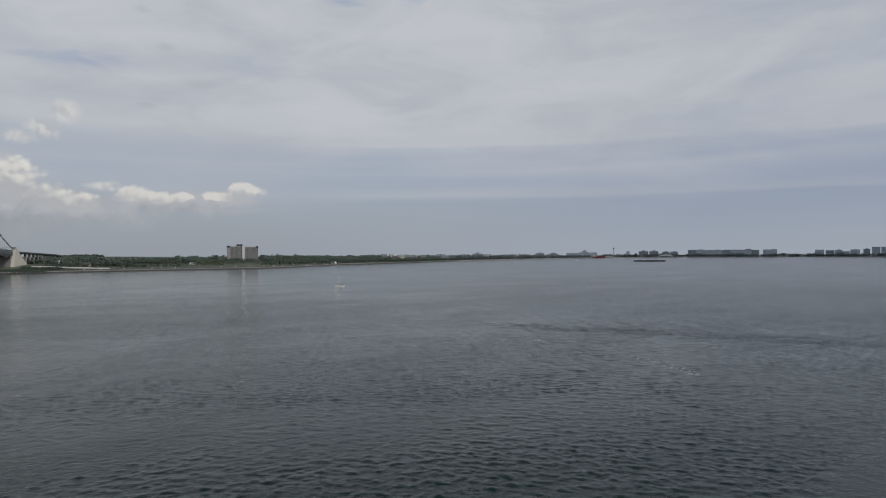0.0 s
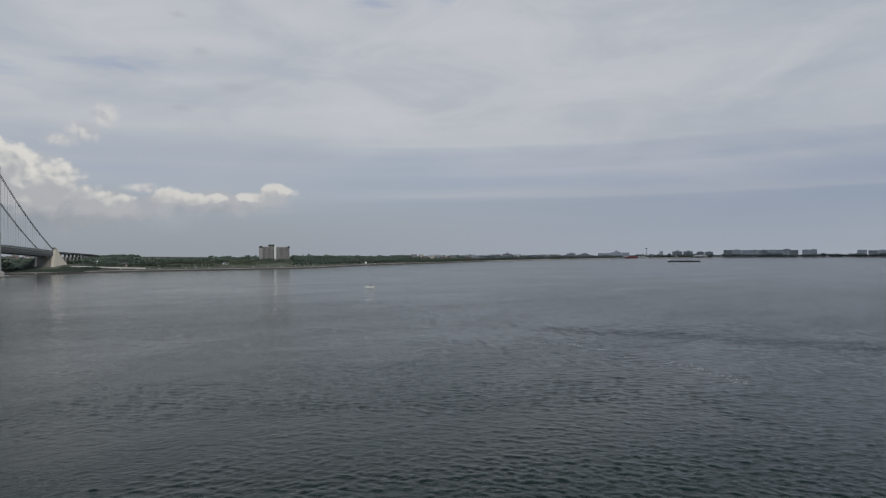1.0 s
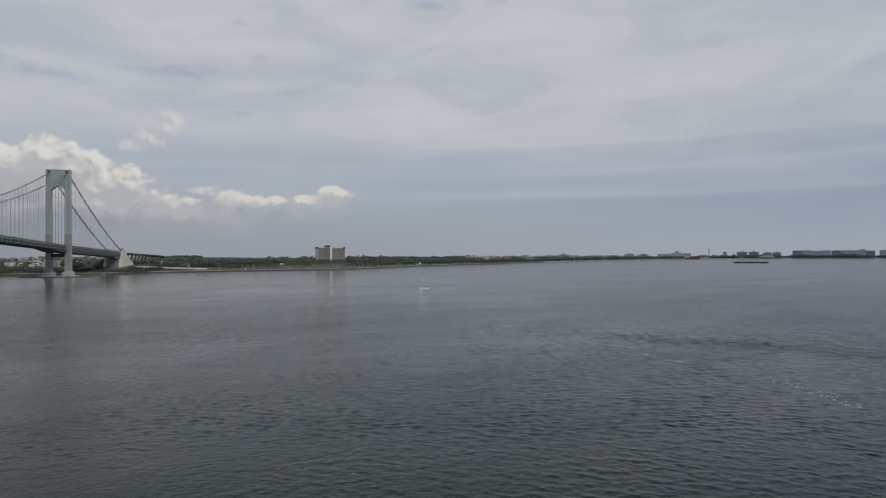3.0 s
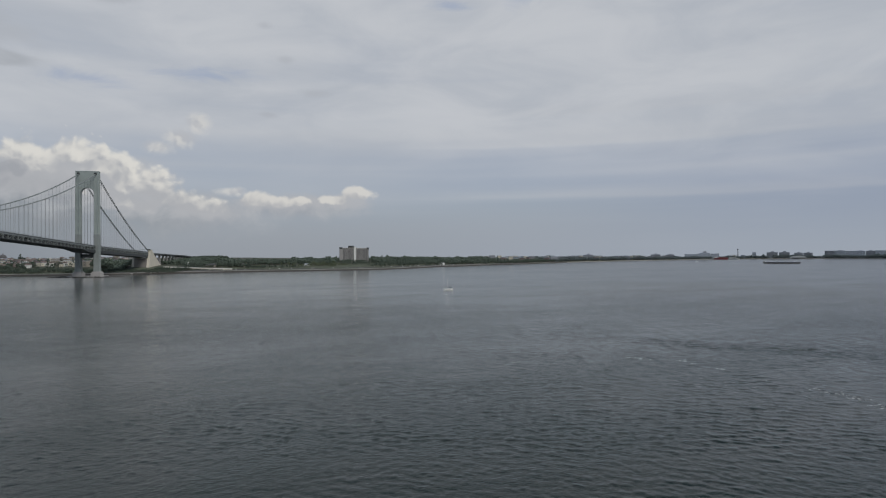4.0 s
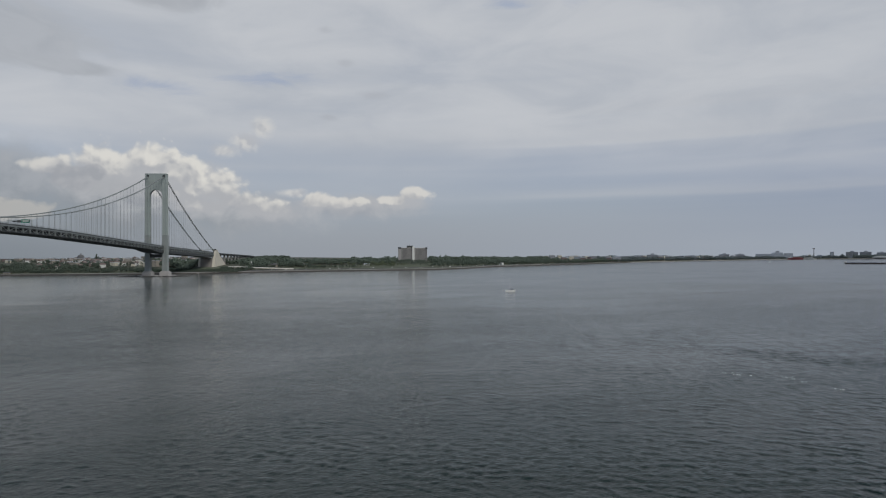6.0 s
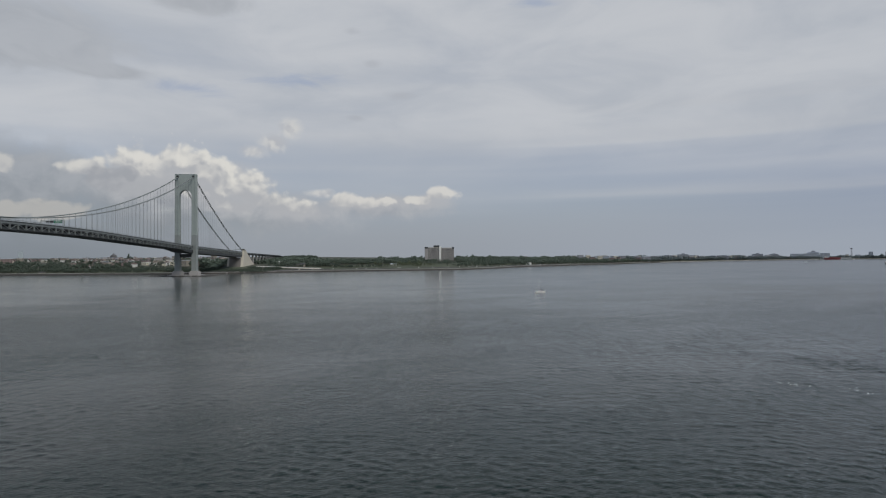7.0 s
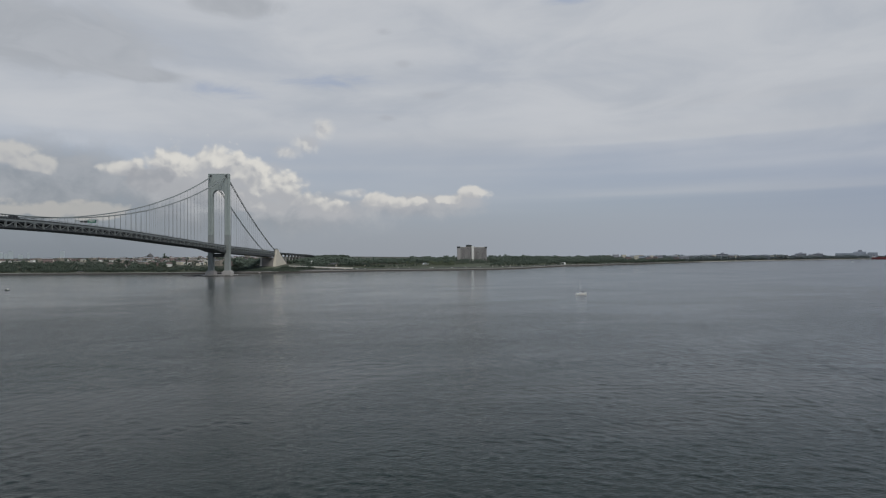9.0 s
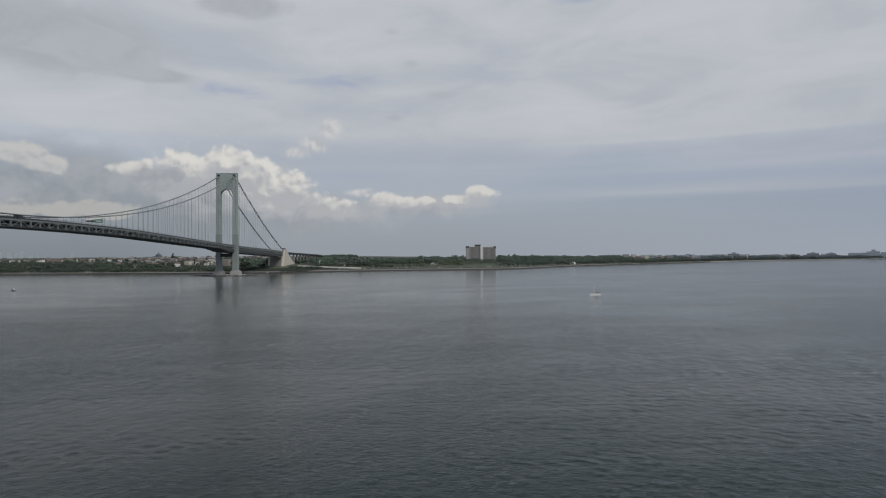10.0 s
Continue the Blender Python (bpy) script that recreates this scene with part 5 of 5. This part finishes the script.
def launch(name, label, at, turn, size, mt):
    ob = root(name, label, "boat", at=at, turn=turn)
    bm = bmesh.new()
    hull(bm, 9 * size, 3 * size, 1.0 * size, 0.15, 0.9)
    part("hull", bm, mt, ob)
    bm = bmesh.new()
    prism(bm, [(-1.6 * size, 0.9 * size), (-1.4 * size, 2.2 * size), (0.8 * size, 2.2 * size), (1.7 * size, 0.95 * size)], "y", -1.05 * size, 1.05 * size)
    c = part("cabin", bm, WHITE if mt is not WHITE else PAINT_SILVER, ob)
    for s in (-1, 1):
        bm = bmesh.new()
        box(bm, -1.2 * size, 0.6 * size, s * 1.07 * size - 0.02, s * 1.07 * size + 0.02, 1.4 * size, 1.95 * size)
        part("cabin_window", bm, GLASS, c)
    bm = bmesh.new()
    tube(bm, [(-0.6 * size, 0, 2.2 * size), (-0.6 * size, 0, 3.8 * size)], 0.05 * size, 5)
    part("mast", bm, PAINT_SILVER, ob)


launch("motor_launch", "small grey motor launch beyond the bridge", (-508, 87, 0), 70, 0.95, STEEL_BAND)
launch("motor_boat", "small white motor boat off the far shore", (1297, -2151, 0), 60, 1.5, WHITE)
launch("motor_boat", "white boat lying close to the far beach", (2120, -2740, 0), 120, 1.6, WHITE)

# ---- on the bridge ----
gantry = root("sign_gantry", "overhead road sign gantry with a green panel on the bridge", "sign", at=(-484, 0, deck_z(-484) + 10.4))
for y in (-15.0, 15.0):
    bm = bmesh.new()
    box(bm, -0.35, 0.35, y - 0.35, y + 0.35, 0, 9.4, 0.05)
    part("post", bm, STEEL, gantry)
for z in (8.2, 9.3):
    bm = bmesh.new()
    box(bm, -0.3, 0.3, -15.3, 15.3, z - 0.2, z + 0.2, 0.05)
    part("truss_rail", bm, STEEL, gantry)
bm = bmesh.new()
for k in range(20):
    y = -15 + 1.5 * k
    beam(bm, (0, y, 8.2), (0, y + 1.5, 9.3) if k % 2 else (0, y + 0.01, 9.3), 0.2, 0.2)
part("lacing", bm, STEEL, gantry)
for y0, y1, z0, z1, mt in ((-12.4, -2.0, 5.8, 10.2, SIGN_GREEN), (-1.6, 3.2, 6.2, 8.9, STEEL_DARK), (3.8, 8.4, 6.6, 8.6, STEEL_DARK)):
    bm = bmesh.new()
    box(bm, -0.62, -0.42, y0, y1, z0, z1, 0.04)
    panel = part("panel", bm, mt, gantry, "green road sign with white lettering bars" if mt is SIGN_GREEN else "")
    if mt is SIGN_GREEN:
        for r in range(2):
            bm = bmesh.new()
            box(bm, -0.66, -0.62, y0 + 0.7, y1 - 0.7 - r * 1.2, z1 - 1.5 - 1.6 * r, z1 - 0.9 - 1.6 * r)
            part("lettering_bar", bm, WHITE, panel)


def vehicle(name, label, category, x, y, length, tall, wide, mt, boxy):
    z = deck_z(x) + 10.47
    ob = root(name, label, category, "traffic on the upper deck", at=(x, y, z), turn=0)
    bm = bmesh.new()
    if boxy:
        prism(bm, [(-length / 2, 0.9), (-length / 2, tall), (length * 0.28, tall), (length * 0.28, 0.9)], "y", -wide / 2, wide / 2)
        part("cargo_box", bm, mt, ob)
        bm = bmesh.new()
        prism(bm, [(length * 0.30, 0.6), (length * 0.30, tall * 0.8), (length * 0.42, tall * 0.78), (length * 0.5, tall * 0.45), (length * 0.5, 0.6)], "y", -wide / 2 + 0.05, wide / 2 - 0.05)
        part("cab", bm, PAINT_DARK, ob)
    else:
        prism(bm, [(-length / 2, 0.35), (-length / 2, tall * 0.6), (-length * 0.3, tall), (length * 0.12, tall), (length * 0.3, tall * 0.62), (length / 2, tall * 0.52), (length / 2, 0.35)], "y", -wide / 2, wide / 2)
        part("body", bm, mt, ob)
        bm = bmesh.new()
        prism(bm, [(-length * 0.36, tall * 0.64), (-length * 0.27, tall * 0.95), (length * 0.1, tall * 0.95), (length * 0.24, tall * 0.64)], "y", -wide / 2 - 0.02, wide / 2 + 0.02)
        part("glass", bm, GLASS, ob)
    for sx in (-0.32, 0.34):
        for sy in (-1, 1):
            bm = bmesh.new()
            r = 0.5 if boxy else 0.34
            tube(bm, [(length * sx, sy * (wide / 2 - 0.25), r), (length * sx, sy * (wide / 2 + 0.02), r)], r, 12)
            part("wheel", bm, RUBBER, ob)


vehicle("box_truck", "dark high-sided truck on the upper deck", "truck", -636, -9.5, 14, 4.1, 2.6, PAINT_DARK, True)
vehicle("box_truck", "white box truck passing the bridge tower", "truck", -30, 6.5, 9, 3.7, 2.5, WHITE, True)
vehicle("box_truck", "pale delivery truck on the side span", "truck", 120, -10, 8, 3.4, 2.4, PAINT_SILVER, True)
vehicle("box_truck", "white truck on the upper deck", "truck", 14, -6, 10, 3.8, 2.5, WHITE, True)
for k in range(26):
    x = -700 + 41 * k + rng.uniform(-12, 12)
    lane = rng.choice((-11.5, -8, -4.5, 4.5, 8, 11.5))
    mt = (WHITE, PAINT_SILVER, PAINT_DARK, PAINT_BLUE)[k % 4]
    vehicle("car", ("white", "silver", "black", "dark blue")[k % 4] + " car driving on the upper deck", "car", x, lane, 4.6, 1.55, 1.85, mt, False)
# lamp standards and a sign frame past the anchorage
lampost = root("street_lamp", "slim grey lamp standard on the bridge approach", "lamp", "lamps on the approach", at=(395, -14.6, 49.7))
bm = bmesh.new()
tube(bm, [(0, 0, 0), (0, 0, 8.5), (0, 0.6, 9.2), (0, 2.2, 9.5)], [0.16, 0.1, 0.09, 0.08], 6)
part("pole", bm, STEEL, lampost)
bm = bmesh.new()
box(bm, -0.2, 0.2, 1.9, 2.9, 9.35, 9.6, 0.04)
part("lamp_head", bm, STEEL_DARK, lampost)
for x in (430, 465, 500, 540, 580):
    copy_thing(lampost, pose(x, -14.6, 50 - (x - 376) * 0.0177))
gate = root("approach_sign", "steel sign frame across the approach road", "sign", at=(402, 0, 49.5))
for y in (-14, 14):
    bm = bmesh.new()
    box(bm, -0.4, 0.4, y - 0.4, y + 0.4, 0, 9.5, 0.05)
    part("post", bm, STEEL, gate)
bm = bmesh.new()
box(bm, -0.4, 0.4, -14.4, 14.4, 8.4, 9.6, 0.05)
part("beam", bm, STEEL, gate)
bm = bmesh.new()
box(bm, -0.8, -0.5, -13, -4, 7.2, 10.2, 0.05)
part("panel", bm, STEEL_DARK, gate)

# cars on the shore parkway
car = root("parked_car", "small pale car on the shore parkway", "car", "cars on the shore parkway")
bm = bmesh.new()
prism(bm, [(-2.2, 0.35), (-2.2, 0.95), (-1.3, 1.5), (0.6, 1.5), (1.4, 0.95), (2.2, 0.8), (2.2, 0.35)], "y", -0.9, 0.9)
part("body", bm, WHITE, car)
bm = bmesh.new()
prism(bm, [(-1.6, 0.98), (-1.2, 1.42), (0.5, 1.42), (1.1, 0.98)], "y", -0.92, 0.92)
part("glass", bm, GLASS, car)
for sx in (-1.4, 1.4):
    for sy in (-0.8, 0.8):
        bm = bmesh.new()
        tube(bm, [(sx, sy - 0.1, 0.33), (sx, sy + 0.12, 0.33)], 0.33, 10)
        part("wheel", bm, RUBBER, car)
for k in range(34):
    s, off = 2850 + 38 * k + rng.uniform(-15, 15), rng.choice((20.0, 24.0, 29.0, 33.0))
    p, q = on_land(s, off), on_land(s + 3, off)
    m = pose(p.x, p.y, 3.95 + (off - 17) * 0.0316, 0, 0, math.degrees(math.atan2(q.y - p.y, q.x - p.x)))
    if k == 0:
        car.matrix_world = m
    else:
        copy_thing(car, m)

# ---- foam lines where currents meet ----
FOAM_LINE = [(-1108, -572), (-1125, -585), (-1140, -606), (-1169, -610), (-1187, -616), (-1204, -618), (-1223, -615), (-1230, -614)]
V, F, n = [], [], 0
for _ in range(300):
    k = int(rng.integers(0, len(FOAM_LINE) - 1))
    f = rng.uniform(0, 1)
    (x0, y0), (x1, y1) = FOAM_LINE[k], FOAM_LINE[k + 1]
    x, y = x0 + (x1 - x0) * f + rng.normal(0, 1.3), y0 + (y1 - y0) * f + rng.normal(0, 1.3)
    if noise.noise((x * 0.09, y * 0.09, 4)) < 0.12 and k < 5:
        continue
    r = rng.uniform(0.07, 0.26) * (1.3 if k >= 5 else 1.0)
    m = 7
    a0 = rng.uniform(0, 6.28)
    for ring_r, z in ((1.0, 0.004), (0.6, 0.03)):
        for q in range(m):
            a = a0 + 2 * math.pi * q / m
            rr = r * ring_r * (0.6 + 0.7 * abs(math.sin(3.7 * q + k)))
            V.append((x + 1.8 * rr * math.cos(a), y + rr * math.sin(a), z))
    for q in range(m):
        F.append((n + q, n + (q + 1) % m, n + m + (q + 1) % m, n + m + q))
    F.append(tuple(n + m + q for q in range(m)))
    n += 2 * m
tagged(from_lists("foam_line", V, F, FOAM), "thin broken line of white foam on the water", "foam", kind="stuff")
